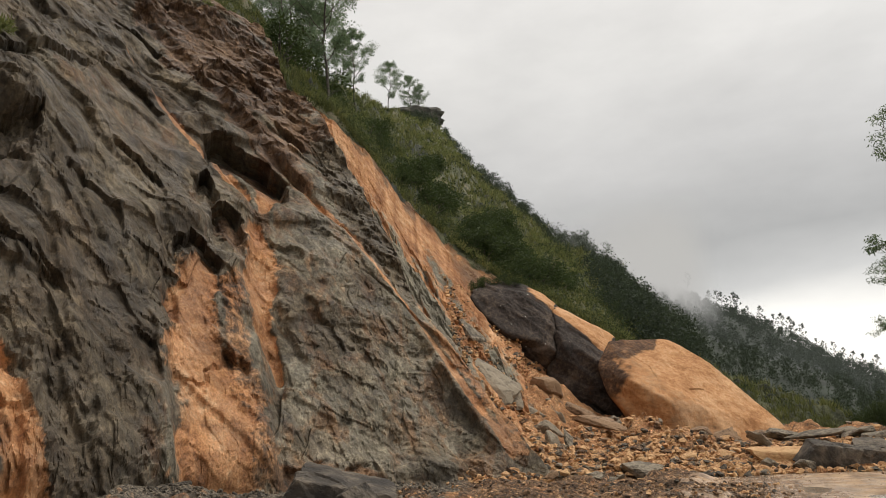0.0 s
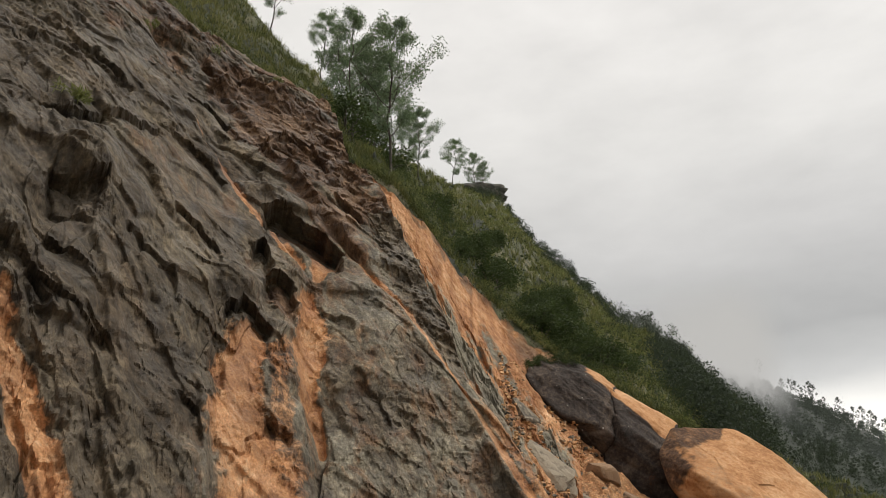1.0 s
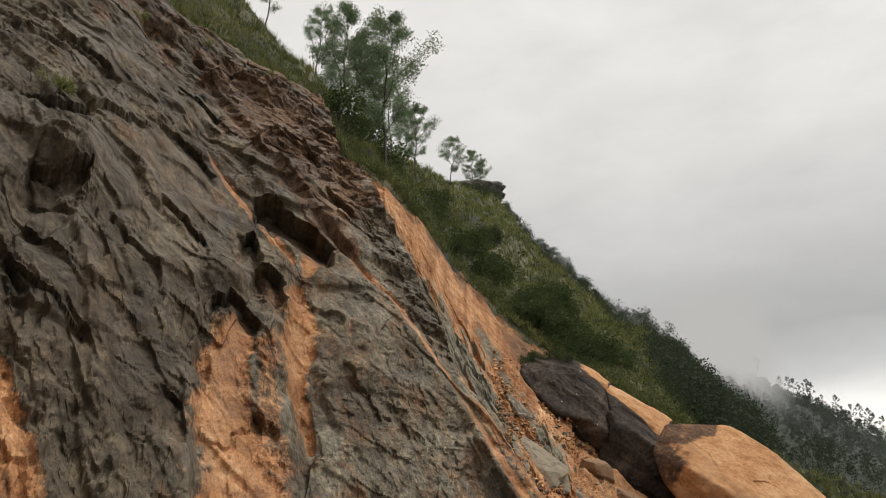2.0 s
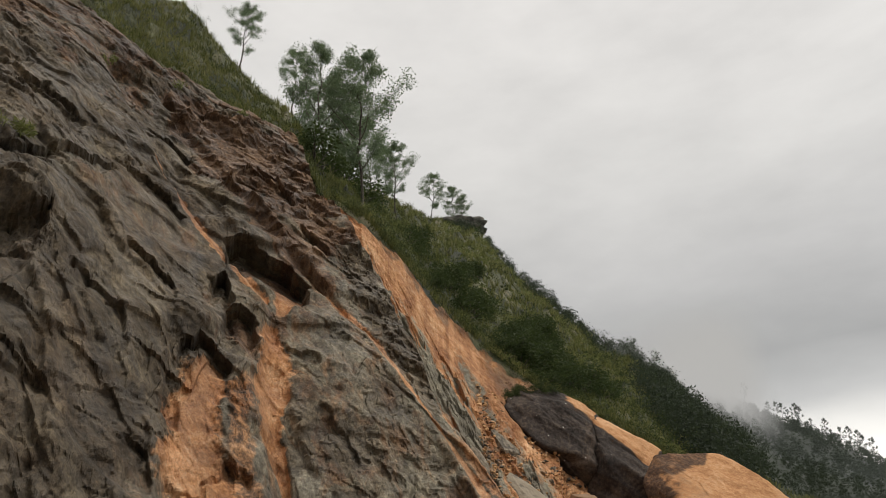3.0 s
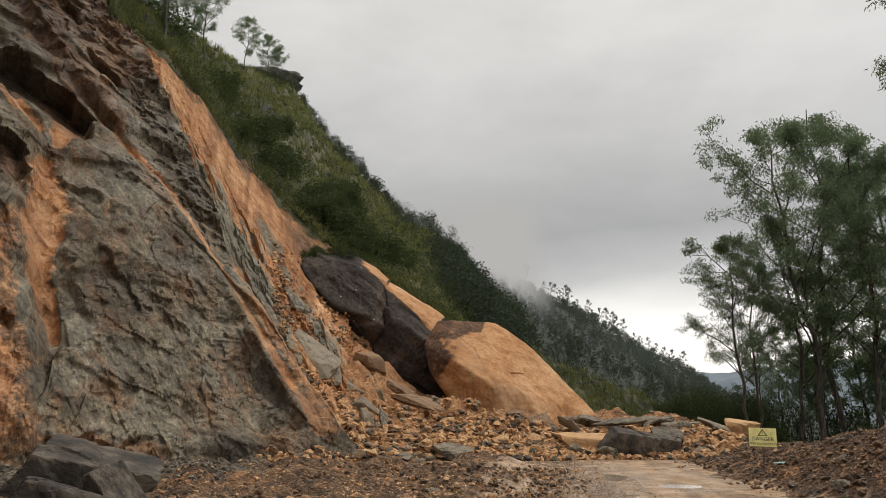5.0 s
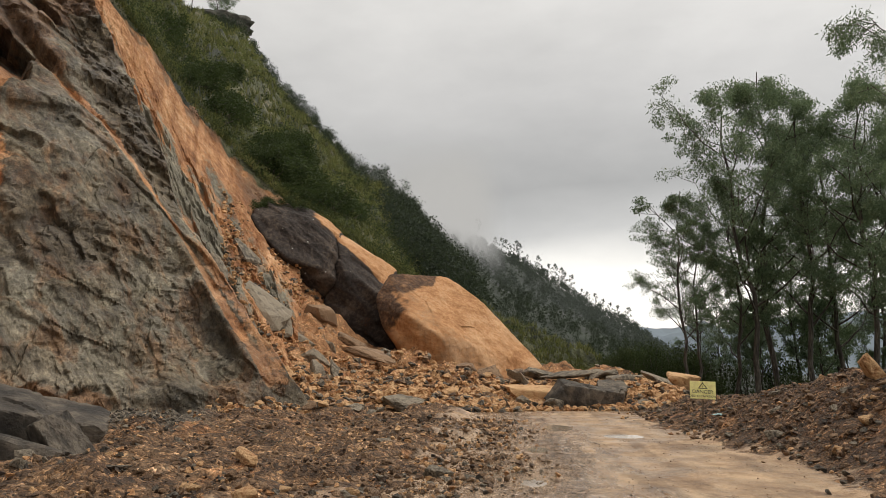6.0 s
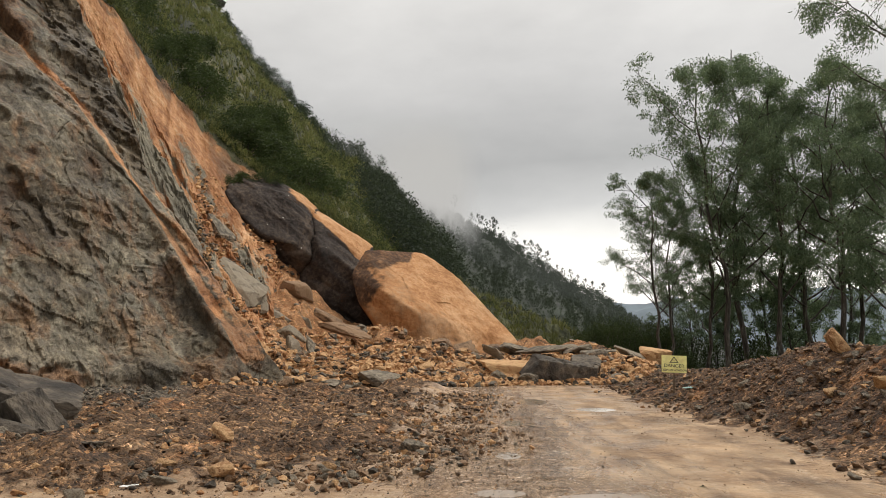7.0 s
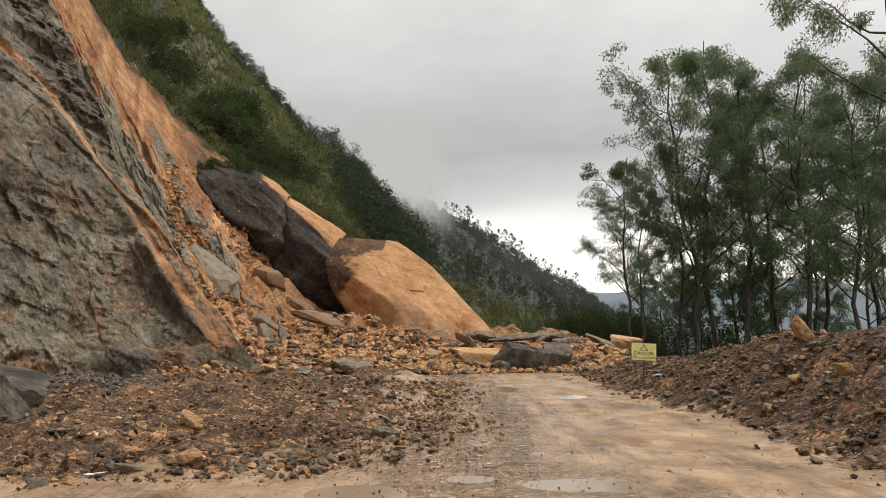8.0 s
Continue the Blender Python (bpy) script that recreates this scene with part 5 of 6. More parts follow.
EMBEDDED = [(17.9, 4.3, 2.6, 0, (20, 35, -25), (1.3, 0.8, 0.6)), (16.5, 3.0, 1.6, 2, (15, 40, -20), (1.1, 0.8, 0.7)), (19.3, 8.2, 1.7, 4, (20, 40, -25), (1.2, 0.8, 0.6)),
            (15.2, 1.9, 1.3, 5, (35, 45, 10), (1.2, 0.8, 0.8)), (21.2, 7.0, 1.5, 6, (25, 40, -30), (1.4, 0.7, 0.5)), (18.6, 1.6, 1.2, 1, (25, 40, -30), (1.6, 0.7, 0.4))]
for th_, el_, size_, k_, turn_, stretch_ in EMBEDDED:   # blocks still held in the slip
    p_ = hill_place(th_, hill_s(th_, el_))
    rock("grey", k_, p_.x, p_.y, size_, p_.z, turn_, stretch_, "grey block half buried in the landslide scar", "blocks in the scar")


def scatter_rocks():
    rng = random.Random(7)
    made = 0
    while made < 250:
        pick = rng.random()
        if pick < 0.50:      # heap across the road
            x = rng.uniform(-8, 6)
            front = float(curve(x, [(-14, 19), (-6.6, 21.3), (-3, 24.5), (-0.5, 26.2), (4.3, 26.3), (9, 27.5)]))
            y = front + abs(rng.gauss(0, 3.6))
            kind = rng.choice(["orange", "orange", "orange", "grey", "grey", "brown"])
            size = 0.22 + rng.random() ** 2.5 * 0.6
            if y > 34.0 and x > -7 or y > 36:
                continue
        elif pick < 0.78:    # beside the road
            y = rng.uniform(7.6, 22)
            x = float(road_edges(np.array([y]))[0][0]) - abs(rng.gauss(0, 3.2)) - 0.1
            if math.hypot(x, y) > float(curve(math.degrees(math.atan2(-x, y)), FOOT)) - 0.3:
                continue
            kind = rng.choice(["grey", "grey", "brown", "brown", "orange"])
            size = 0.10 + rng.random() ** 3 * 0.35
        else:                # spoil bank
            y = rng.uniform(7.5, 26)
            x = float(road_edges(np.array([y]))[1][0]) + rng.uniform(0.2, 3.6)
            kind = rng.choice(["brown", "brown", "grey", "grey", "orange"])
            size = 0.12 + rng.random() ** 3 * 0.36
        rock(kind, rng.randrange(9), x, y, size, None, (rng.uniform(-30, 30), rng.uniform(-30, 30), rng.uniform(0, 360)),
             (1, rng.uniform(0.7, 1), rng.uniform(0.6, 1)))
        made += 1


scatter_rocks()


def rock_clusters():
    rng = random.Random(17)
    for cx, cy, wx, wy, count, low, high in ((-1.6, 9.1, 0.55, 0.35, 26, 0.09, 0.26), (-0.9, 10.6, 0.4, 0.5, 12, 0.08, 0.22), (-4.7, 23.6, 0.8, 0.6, 14, 0.25, 0.6),
                                              (-6.2, 25.6, 0.9, 0.8, 12, 0.25, 0.55), (4.6, 29.5, 1.2, 1.2, 14, 0.3, 0.7), (2.0, 32.5, 1.5, 0.8, 12, 0.3, 0.8),
                                              (-3.6, 33.0, 1.8, 0.6, 16, 0.3, 0.75), (-5.2, 9.4, 1.4, 0.8, 12, 0.10, 0.32), (6.6, 11.5, 0.6, 1.6, 14, 0.10, 0.34)):
        for _ in range(count):
            kind = rng.choice(["grey", "grey", "grey", "brown", "orange"])
            size = low + (high - low) * rng.random() ** 1.6
            rock(kind, rng.randrange(9), cx + rng.gauss(0, wx), cy + rng.gauss(0, wy), size, None,
                 (rng.uniform(-25, 25), rng.uniform(-25, 25), rng.uniform(0, 360)), (1, rng.uniform(0.7, 1), rng.uniform(0.6, 1)))


rock_clusters()


def chip_templates(seed, count):
    rng = random.Random(seed)
    out = []
    for _ in range(count):
        bm = bmesh.new()
        for _ in range(11):
            way = Vector((rng.gauss(0, 1), rng.gauss(0, 1), rng.gauss(0, 1))).normalized() * rng.uniform(0.8, 1.0)
            bm.verts.new((way.x * 0.50, way.y * 0.42, way.z * 0.32))
        bmesh.ops.convex_hull(bm, input=bm.verts)
        loose = [v for v in bm.verts if not v.link_faces]
        bmesh.ops.delete(bm, geom=loose, context="VERTS")
        bmesh.ops.triangulate(bm, faces=bm.faces)
        bm.verts.index_update()
        out.append((np.array([v.co[:] for v in bm.verts]), np.array([[v.index for v in f.verts] for f in bm.faces])))
        bm.free()
    return out


CHIPS = chip_templates(77, 8)


def spread(templates, places, sizes, seed, tilt=1.0):
    """Join turned and scaled copies of small shapes into one set of vertices and triangles."""
    rng = np.random.default_rng(seed)
    VV, FF, base = [], [], 0
    which = rng.integers(0, len(templates), len(places))
    for k, (tv, tf) in enumerate(templates):
        sel = np.where(which == k)[0]
        if not len(sel):
            continue
        a, b = rng.uniform(0, 2 * np.pi, len(sel)), rng.normal(0, 0.6, len(sel)) * tilt
        ca, sa_, cb, sb_ = np.cos(a), np.sin(a), np.cos(b), np.sin(b)
        x, y, z = tv[:, 0][None], tv[:, 1][None], tv[:, 2][None]
        y2, z2 = y * cb[:, None] - z * sb_[:, None], y * sb_[:, None] + z * cb[:, None]
        x3, y3 = x * ca[:, None] - y2 * sa_[:, None], x * sa_[:, None] + y2 * ca[:, None]
        V = np.stack([x3, y3, z2], -1) * sizes[sel][:, None, None] + places[sel][:, None, :]
        FF.append((tf[None] + (base + np.arange(len(sel)) * len(tv))[:, None, None]).reshape(-1, tf.shape[1]))
        VV.append(V.reshape(-1, 3))
        base += len(sel) * len(tv)
    return np.concatenate(VV), np.concatenate(FF)


def gravel():
    rng = np.random.default_rng(5)
    sets = {"grey": [], "orange": [], "brown": []}
    # beside the road
    n = 20000
    y = 7.0 + 15 * rng.random(n) ** 1.2
    x = road_edges(y)[0] + 0.9 - np.where(rng.random(n) < 0.5, np.abs(rng.normal(0, 3.0, n)), 9.5 * rng.random(n)) - 0.5 * rng.random(n) + np.abs(rng.normal(0, 0.45, n))
    ok = (y > 7.9 + 0.12 * (x + 3) + 1.0 * rng.random(n) - 0.4) & (np.hypot(x, y) < curve(np.degrees(np.arctan2(-x, y)), FOOT) + 0.2)
    x, y = x[ok], y[ok]
    s = 0.024 + 0.17 * rng.random(len(x)) ** 8
    k = rng.choice(3, len(x), p=[0.16, 0.20, 0.64])
    for i, name in enumerate(sets):
        sets[name].append((x[k == i], y[k == i], s[k == i]))
    # shale at the foot of the rock
    n = 7000
    th = rng.uniform(23, 62, n)
    gap = 0.2 + 4.0 * rng.random(n) ** 1.3
    r = curve(th, FOOT) - gap
    x, y = -r * np.sin(np.radians(th)), r * np.cos(np.radians(th))
    sets["grey"].append((x, y, 0.03 + 0.16 * rng.random(n) ** 4))
    # heap
    n = 9000
    x = rng.uniform(-9, 7, n)
    y = curve(x, [(-14, 19), (-6.6, 21.3), (-3, 24.5), (-0.5, 26.2), (4.3, 26.3), (9, 27.5)]) + np.abs(rng.normal(0, 4.0, n)) - 0.3
    s = 0.09 + 0.40 * rng.random(n) ** 2.4
    k = rng.choice(3, n, p=[0.14, 0.70, 0.16])
    for i, name in enumerate(sets):
        sets[name].append((x[k == i], y[k == i], s[k == i]))
    # spoil bank
    n = 13000
    y = 6.5 + 22 * rng.random(n) ** 1.2
    x = road_edges(y)[1] + 0.1 + 3.9 * rng.random(n) ** 0.8 - np.where(rng.random(n) < 0.12, 0.7 * rng.random(n), 0)
    s = 0.025 + 0.18 * rng.random(n) ** 4
    k = rng.choice(3, n, p=[0.20, 0.06, 0.74])
    for i, name in enumerate(sets):
        sets[name].append((x[k == i], y[k == i], s[k == i]))
    # thin grit on the road
    n = 1500
    y = 6.5 + 19 * rng.random(n)
    l, r = road_edges(y)
    x = l + (r - l) * rng.random(n) ** 1.6
    s = 0.010 + 0.030 * rng.random(n) ** 3
    sets["brown"].append((x, y, s))
    n = 5000
    y = 5.8 + 20 * rng.random(n) ** 1.25
    x = 0.5 + 0.35 * np.sin(y * 0.5) + rng.normal(0, 0.75, n)
    s = 0.010 + 0.035 * rng.random(n) ** 4
    k = rng.choice(3, n, p=[0.45, 0.1, 0.45])
    for i, name in enumerate(sets):
        sets[name].append((x[k == i], y[k == i], s[k == i]))
    for name, mat, words in (("grey", M_GREY, "loose grey stone chips"), ("orange", M_ORANGE, "loose orange stones and clods"), ("brown", M_BROWN, "loose brown earth clods and stones")):
        x, y, s = (np.concatenate([q[i] for q in sets[name]]) for i in range(3))
        z = ground_height(x, y) + s * 0.12
        rg = np.random.default_rng(60 + len(name))
        k = {"grey": 500, "orange": 2200, "brown": 900}[name]
        th, ss = rg.uniform(9.5, 21, k), 0.7 * rg.random(k) ** 1.4
        hr, hz = hill_point(th, ss)
        ha = np.radians(th)
        size = 0.08 + 0.34 * rg.random(k) ** 2.6
        x, y, z, s = (np.concatenate(q) for q in ((x, -hr * np.sin(ha)), (y, hr * np.cos(ha)), (z, hz + 0.05), (s, size)))
        V, F = spread(CHIPS, np.stack([x, y, z], -1), s, 11 + len(name))
        thing(name + "_gravel", np_mesh("gravel", V, F, smooth=False), mat, words + " over the ground", "gravel", kind="stuff")


gravel()


# ---- plants ----
def tube(path, radii, sides=6):
    path, radii = np.array(path, float), np.array(radii, float)
    d = np.gradient(path, axis=0)
    d /= np.linalg.norm(d, axis=1, keepdims=True) + 1e-9
    ref = np.where(np.abs(d[:, 2:3]) > 0.9, np.array([[1.0, 0, 0]]), np.array([[0, 0, 1.0]]))
    a = np.cross(d, ref)
    a /= np.linalg.norm(a, axis=1, keepdims=True) + 1e-9
    b = np.cross(d, a)
    ang = np.linspace(0, 2 * np.pi, sides, endpoint=False)
    ring = np.cos(ang)[None, :, None] * a[:, None] + np.sin(ang)[None, :, None] * b[:, None]
    V = (path[:, None] + ring * radii[:, None, None]).reshape(-1, 3)
    F = []
    for i in range(len(path) - 1):
        for j in range(sides):
            F.append((i * sides + j, i * sides + (j + 1) % sides, (i + 1) * sides + (j + 1) % sides, (i + 1) * sides + j))
    return V, np.array(F)


def joined(pieces):
    VV, FF, base = [], [], 0
    for V, F in pieces:
        VV.append(V)
        FF.append(F + base)
        base += len(V)
    return np.concatenate(VV), np.concatenate(FF)


def leaves(centres, radii, per, size, rng, droop=0.5, flat=0.6, slim=0.21):
    """Pointed leaves in loose clumps round the centres."""
    n = len(centres) * per
    c = np.repeat(np.array(centres), per, 0)
    R = np.repeat(np.array(radii), per)
    off = rng.normal(0, 1, (n, 3))
    off *= (rng.random(n) ** 0.45 / np.linalg.norm(off, axis=1))[:, None] * np.array([1, 1, flat])
    p = c + off * R[:, None]
    d = rng.normal(0, 1, (n, 3))
    d[:, 2] -= droop
    d /= np.linalg.norm(d, axis=1, keepdims=True)
    w = np.cross(d, rng.normal(0, 1, (n, 3)))
    w /= np.linalg.norm(w, axis=1, keepdims=True) + 1e-9
    s = size * rng.uniform(0.6, 1.4, n)[:, None]
    V = np.stack([p, p + d * s * 0.45 + w * s * slim, p + d * s, p + d * s * 0.45 - w * s * slim], 1).reshape(-1, 3)
    F = np.arange(n * 4).reshape(-1, 4)
    return V, F


def tree_parts(seed, H, spread_, bare, per, leaf, limbs=17, thick=0.0085, lean=0.0, clump=1.0, twigs=4, slim=0.21):
    rng = np.random.default_rng(seed)
    t = np.linspace(0, 1, 12)
    wob = np.cumsum(rng.normal(0, 0.012, (12, 2)), 0) * H
    trunk = np.stack([wob[:, 0] + lean * t ** 1.5 * H, wob[:, 1], t * H - 0.4], -1)
    rad = H * thick * (1 - 0.9 * t) + 0.01
    rad[0] *= 1.35
    wood = [tube(trunk, rad, 8)]
    boughs, centres, radii = [], [], []
    for k in range(limbs):
        f = bare + (0.97 - bare) * (k + rng.random()) / limbs
        start = np.array([np.interp(f, t, trunk[:, i]) for i in range(3)])
        az = k * 2.4 + rng.normal(0, 0.4)
        up = rng.uniform(0.55, 1.15) - 0.35 * max(0.0, f - 0.55)
        shape = math.sin(math.pi * min(1, (f - bare) / (1 - bare) * 0.72 + 0.25)) ** 1.05
        L = spread_ * shape * rng.uniform(0.65, 1.1)
        way = np.array([math.cos(az), math.sin(az), up])
        way /= np.linalg.norm(way)
        q = np.linspace(0, 1, 6)
        path = start + q[:, None] * way * L + np.outer(q ** 2, [0, 0, 0.18 * L]) + np.cumsum(rng.normal(0, 0.03, (6, 3)), 0) * L
        r0 = np.interp(f, t, rad) * 0.5
        boughs.append(tube(path, r0 * (1 - 0.85 * q) + 0.006, 5))
        for j in range(twigs):
            g = 0.42 + 0.58 * (j + rng.random()) / twigs
            s0 = np.array([np.interp(g, q, path[:, i]) for i in range(3)])
            w2 = way + rng.normal(0, 0.75, 3)
            w2 /= np.linalg.norm(w2)
            L2 = L * rng.uniform(0.18, 0.42)
            tip = s0 + w2 * L2
            boughs.append(tube([s0, s0 + w2 * L2 * 0.5 + rng.normal(0, 0.03, 3) * L2, tip], [r0 * 0.3 + 0.004, r0 * 0.2 + 0.003, 0.004], 4))
            for c in (tip, s0 + w2 * L2 * 0.5):
                centres.append(c + rng.normal(0, 0.12, 3) * L2)
                radii.append(clump * rng.uniform(0.55, 1.05))
    crown = leaves(centres, radii, per, leaf, rng, 1.0, 0.66, slim)
    return wood[0], [joined(boughs[k:k + 1 + twigs]) for k in range(0, len(boughs), 1 + twigs)], crown


def make_tree(name, label, seed, H, leafmat=None, category="tree", group="", far_off=False, **how):
    wood, boughs, crown = tree_parts(seed, H, **how)
    root = tagged(new(name), label, category, group)
    if far_off:
        wood = joined([wood] + boughs)
    part("trunk", np_mesh("trunk", *wood), M_BARK, root)
    for bough in () if far_off else boughs:
        part("branch", np_mesh("branch", *bough), M_BARK, root)
    part("crown", np_mesh("crown", *crown, smooth=False), leafmat or M_LEAF, root)
    return root


def polar(theta, r, z=None):
    a = radians(theta)
    x, y = -r * math.sin(a), r * math.cos(a)
    if z is None:
        z = float(ground_height(np.array([x]), np.array([y]))[0])
    return x, y, z


def plant_tall():
    tall = [make_tree("eucalyptus_tree", "tall dark eucalyptus with airy drooping foliage", 400 + k, 18.0, group="roadside trees",
                      spread_=sp, bare=b, per=125, leaf=0.165, limbs=lim, clump=0.74, lean=ln, twigs=5, slim=0.14)
            for k, (sp, b, ln, lim) in enumerate([(4.4, 0.26, 0.02, 20), (4.6, 0.28, -0.03, 20), (4.9, 0.24, 0.04, 21), (5.4, 0.28, 0.0, 20)])]
    spots = [(-14.1, 42, 11.4), (-14.9, 44, 10.4), (-17.2, 47, 14.0), (-18.9, 45, 19.6), (-20.8, 48, 21.4), (-22.6, 46, 18.4), (-24.8, 52, 18.6), (-27.0, 44, 18.6), (-29.7, 42, 16.4),
             (-28.0, 51, 18.0), (-31.6, 46, 17.6), (-34, 42, 18), (-38, 46, 20), (-21.6, 60, 15), (-29.6, 62, 17), (-16.4, 58, 9), (-15.4, 52, 7.5), (-23.8, 60, 16), (-26.2, 58, 15), (-31.0, 58, 17), (-19.4, 56, 13)]
    for k, (th, r, h) in enumerate(spots):
        x, y, z = polar(th, r)
        m = pose(x, y, z - 0.1, 0, 0, 67 * k)
        s = h / 18.0
        if k < 4:
            tall[k].matrix_basis = m @ Matrix.Diagonal((s, s, s, 1))
        else:
            made = copy_thing(tall[k % 4], m)
            made.scale = (s, s, s)
    young = make_tree("young_tree", "small dark leafy tree among the tall ones", 441, 7.0, group="young trees", leafmat=M_LEAF, spread_=2.2, bare=0.25,
                      per=70, leaf=0.15, limbs=16, clump=0.5)
    rng = random.Random(12)
    for k in range(9):
        x, y, z = polar(-17.5 - 16 * (k + rng.random()) / 9, rng.uniform(48, 70))
        m = pose(x, y, z - 0.1, 0, 0, rng.uniform(0, 360))
        s = rng.uniform(0.7, 1.2)
        if k == 0:
            young.matrix_basis = m
        else:
            copy_thing(young, m).scale = (s, s, s)
    near = make_tree("eucalyptus_tree", "near eucalyptus leaning over the road bank", 431, 19.0, group="roadside trees", spread_=5.0, bare=0.50,
                     per=190, leaf=0.15, limbs=18, clump=0.62, lean=-0.15, twigs=5, slim=0.11)
    near.matrix_basis = pose(*polar(-34.8, 28))


plant_tall()


def shrub_parts(seed, per=26, leaf=0.30, clumps=42):
    rng = np.random.default_rng(seed)
    centres, stems = [], []
    for k in range(clumps):
        a, e = rng.uniform(0, 2 * np.pi), rng.uniform(0.05, 1.0)
        rr = rng.uniform(0.5, 1.0)
        c = np.array([math.cos(a) * rr * (1 - 0.45 * e), math.sin(a) * rr * (1 - 0.45 * e), 0.15 + 1.15 * e * rng.uniform(0.7, 1.1)])
        centres.append(c)
        if k % 4 == 0:
            stems.append(tube([(0, 0, -0.1), tuple(c * 0.5), tuple(c)], [0.03, 0.02, 0.006], 4))
    return joined(stems), leaves(centres, [0.36] * clumps, per, leaf, rng, 0.1, 0.9)


def make_shrub(seed, label, mat, group, **how):
    stems, crown = shrub_parts(seed, **how)
    root = tagged(new("shrub"), label, "shrub", group)
    part("woody_base", np_mesh("woody_base", *stems), M_BARK, root)
    part("foliage", np_mesh("foliage", *crown, smooth=False), mat, root)
    return root


def plant_understory():
    rng = random.Random(9)
    kinds = [make_shrub(500 + k, "dense dark green shrub under the trees", M_SHRUB, "shrubs under the trees", leaf=0.078, per=60) for k in range(3)]
    spots = []
    for k in range(18):
        spots.append((-8.5 - 8.0 * (k + rng.random()) / 18, rng.uniform(50, 66), rng.uniform(0.9, 1.6)))
    for k in range(26):
        spots.append((-15.5 - 19.5 * (k + rng.random()) / 26, rng.uniform(44, 62), rng.choice([0.8, 1.0, 1.2, 1.5, 2.0]) * rng.uniform(0.8, 1.1)))
    for k, (th, r, s) in enumerate(spots):
        x, y, z = polar(th, r)
        m = pose(x, y, z, 0, 0, rng.uniform(0, 360))
        scale = (s * rng.uniform(0.9, 1.3), s, s * rng.uniform(1.2, 1.9))
        if k < 3:
            kinds[k].matrix_basis = m @ Matrix.Diagonal((*scale, 1))
        else:
            made = copy_thing(kinds[k % 3], m)
            made.scale = scale


plant_understory()


def plant_hill():
    rng = random.Random(21)
    # trees along the top of the rock face
    rim = make_tree("gum_tree", "slender pale-trunked gum tree on the slope", 601, 13.0, group="gum trees on the slope", spread_=3.1, bare=0.30, per=44, leaf=0.17, limbs=18, clump=0.70, twigs=7)
    rim2 = make_tree("gum_tree", "bushy gum tree above the rock face", 602, 14.0, group="gum trees on the slope", spread_=4.0, bare=0.22, per=60, leaf=0.18, limbs=17, clump=0.85, twigs=7)
    spots = [(rim, 36.7, 33.0, 9.0), (rim2, 32.9, 29.3, 15.0), (rim2, 29.4, 27.3, 18.0), (rim, 27.1, 25.4, 14.5), (rim2, 31.6, 28.2, 9.0), (rim, 41.6, 36.6, 8.0),
             (rim2, 34.4, 30.0, 8.0), (rim2, 30.4, 26.6, 13.0), (rim2, 28.3, 26.4, 12.0), (rim2, 31.2, 28.0, 14.0), (rim2, 33.8, 29.0, 11.0)]
    first = set()
    for k, (src, th, el, h) in enumerate(spots):
        p = hill_place(th, hill_s(th, el))
        m = pose(p.x, p.y, p.z - 0.3, 0, 0, 90 * k)
        s = h / (13.0 if src is rim else 14.0)
        if src not in first:
            first.add(src)
            src.matrix_basis = m @ Matrix.Diagonal((s, s, s, 1))
        else:
            copy_thing(src, m).scale = (s, s, s)
    far = [(24.0, 25.9, 21), (22.1, 24.9, 19), (21.4, 24.9, 15), (19.2, 22.8, 6)]
    for k, (th, el, h) in enumerate(far):
        p = hill_place(th, 2.0)
        s = h / 14.0
        copy_thing(rim2, pose(p.x, p.y, p.z - 0.5, 0, 0, 130 * k)).scale = (s * 1.1, s * 1.1, s)
    # shrubs on the slope
    kinds = [make_shrub(520 + k, "dark green scrub bush on the slope", M_SHRUB, "bushes on the slope", leaf=0.13, per=34) for k in range(3)]
    groups = [(16.2, 15.4, 7.5), (15.3, 15.0, 6), (17.3, 15.6, 5), (15.4, 13.2, 4.5), (14.0, 12.8, 3.5), (16.6, 14.0, 4), (20.8, 18.6, 5), (23.2, 20.4, 4), (13.0, 12.2, 3), (18.0, 14.6, 2.5),
              (11.5, 11.2, 3), (25.6, 23.6, 4), (21.2, 21.0, 4)]
    spots = []
    for th, el, wide in groups:
        for j in range(max(1, round(wide * 1.3))):
            spots.append((th + rng.gauss(0, 0.11 * wide), el + rng.gauss(0, 0.09 * wide), rng.uniform(1.0, 2.2)))
    spots += [(33.2, 29.0, 2.6), (32.2, 28.4, 3.0), (31.2, 27.6, 3.0), (30.2, 26.9, 2.4), (34.4, 29.8, 2.2), (29.4, 26.2, 2.0)]
    crown = [Vector((-12.1, 38.4, 10.1)), Vector((-11.4, 39.2, 10.2)), Vector((-12.4, 37.6, 9.7)), Vector((-10.9, 39.8, 10.2)), Vector((-12.6, 39.4, 10.2))]
    for k, p in enumerate(crown):   # scrub rooted on top of the slab
        copy_thing(kinds[k % 3], pose(p.x, p.y, p.z - 0.15, 0, 0, 70 * k)).scale = (0.62, 0.62, 0.5)
    for k, (th, el, size) in enumerate(spots):
        p = hill_place(th, hill_s(th, el))
        m = pose(p.x, p.y, p.z - 0.2, 0, 0, rng.uniform(0, 360))
        scale = (size * rng.uniform(0.9, 1.2), size, size * rng.uniform(0.6, 0.95))
        if k < 3:
            kinds[k].matrix_basis = m @ Matrix.Diagonal((*scale, 1))
        else:
            copy_thing(kinds[k % 3], m).scale = scale


plant_hill()


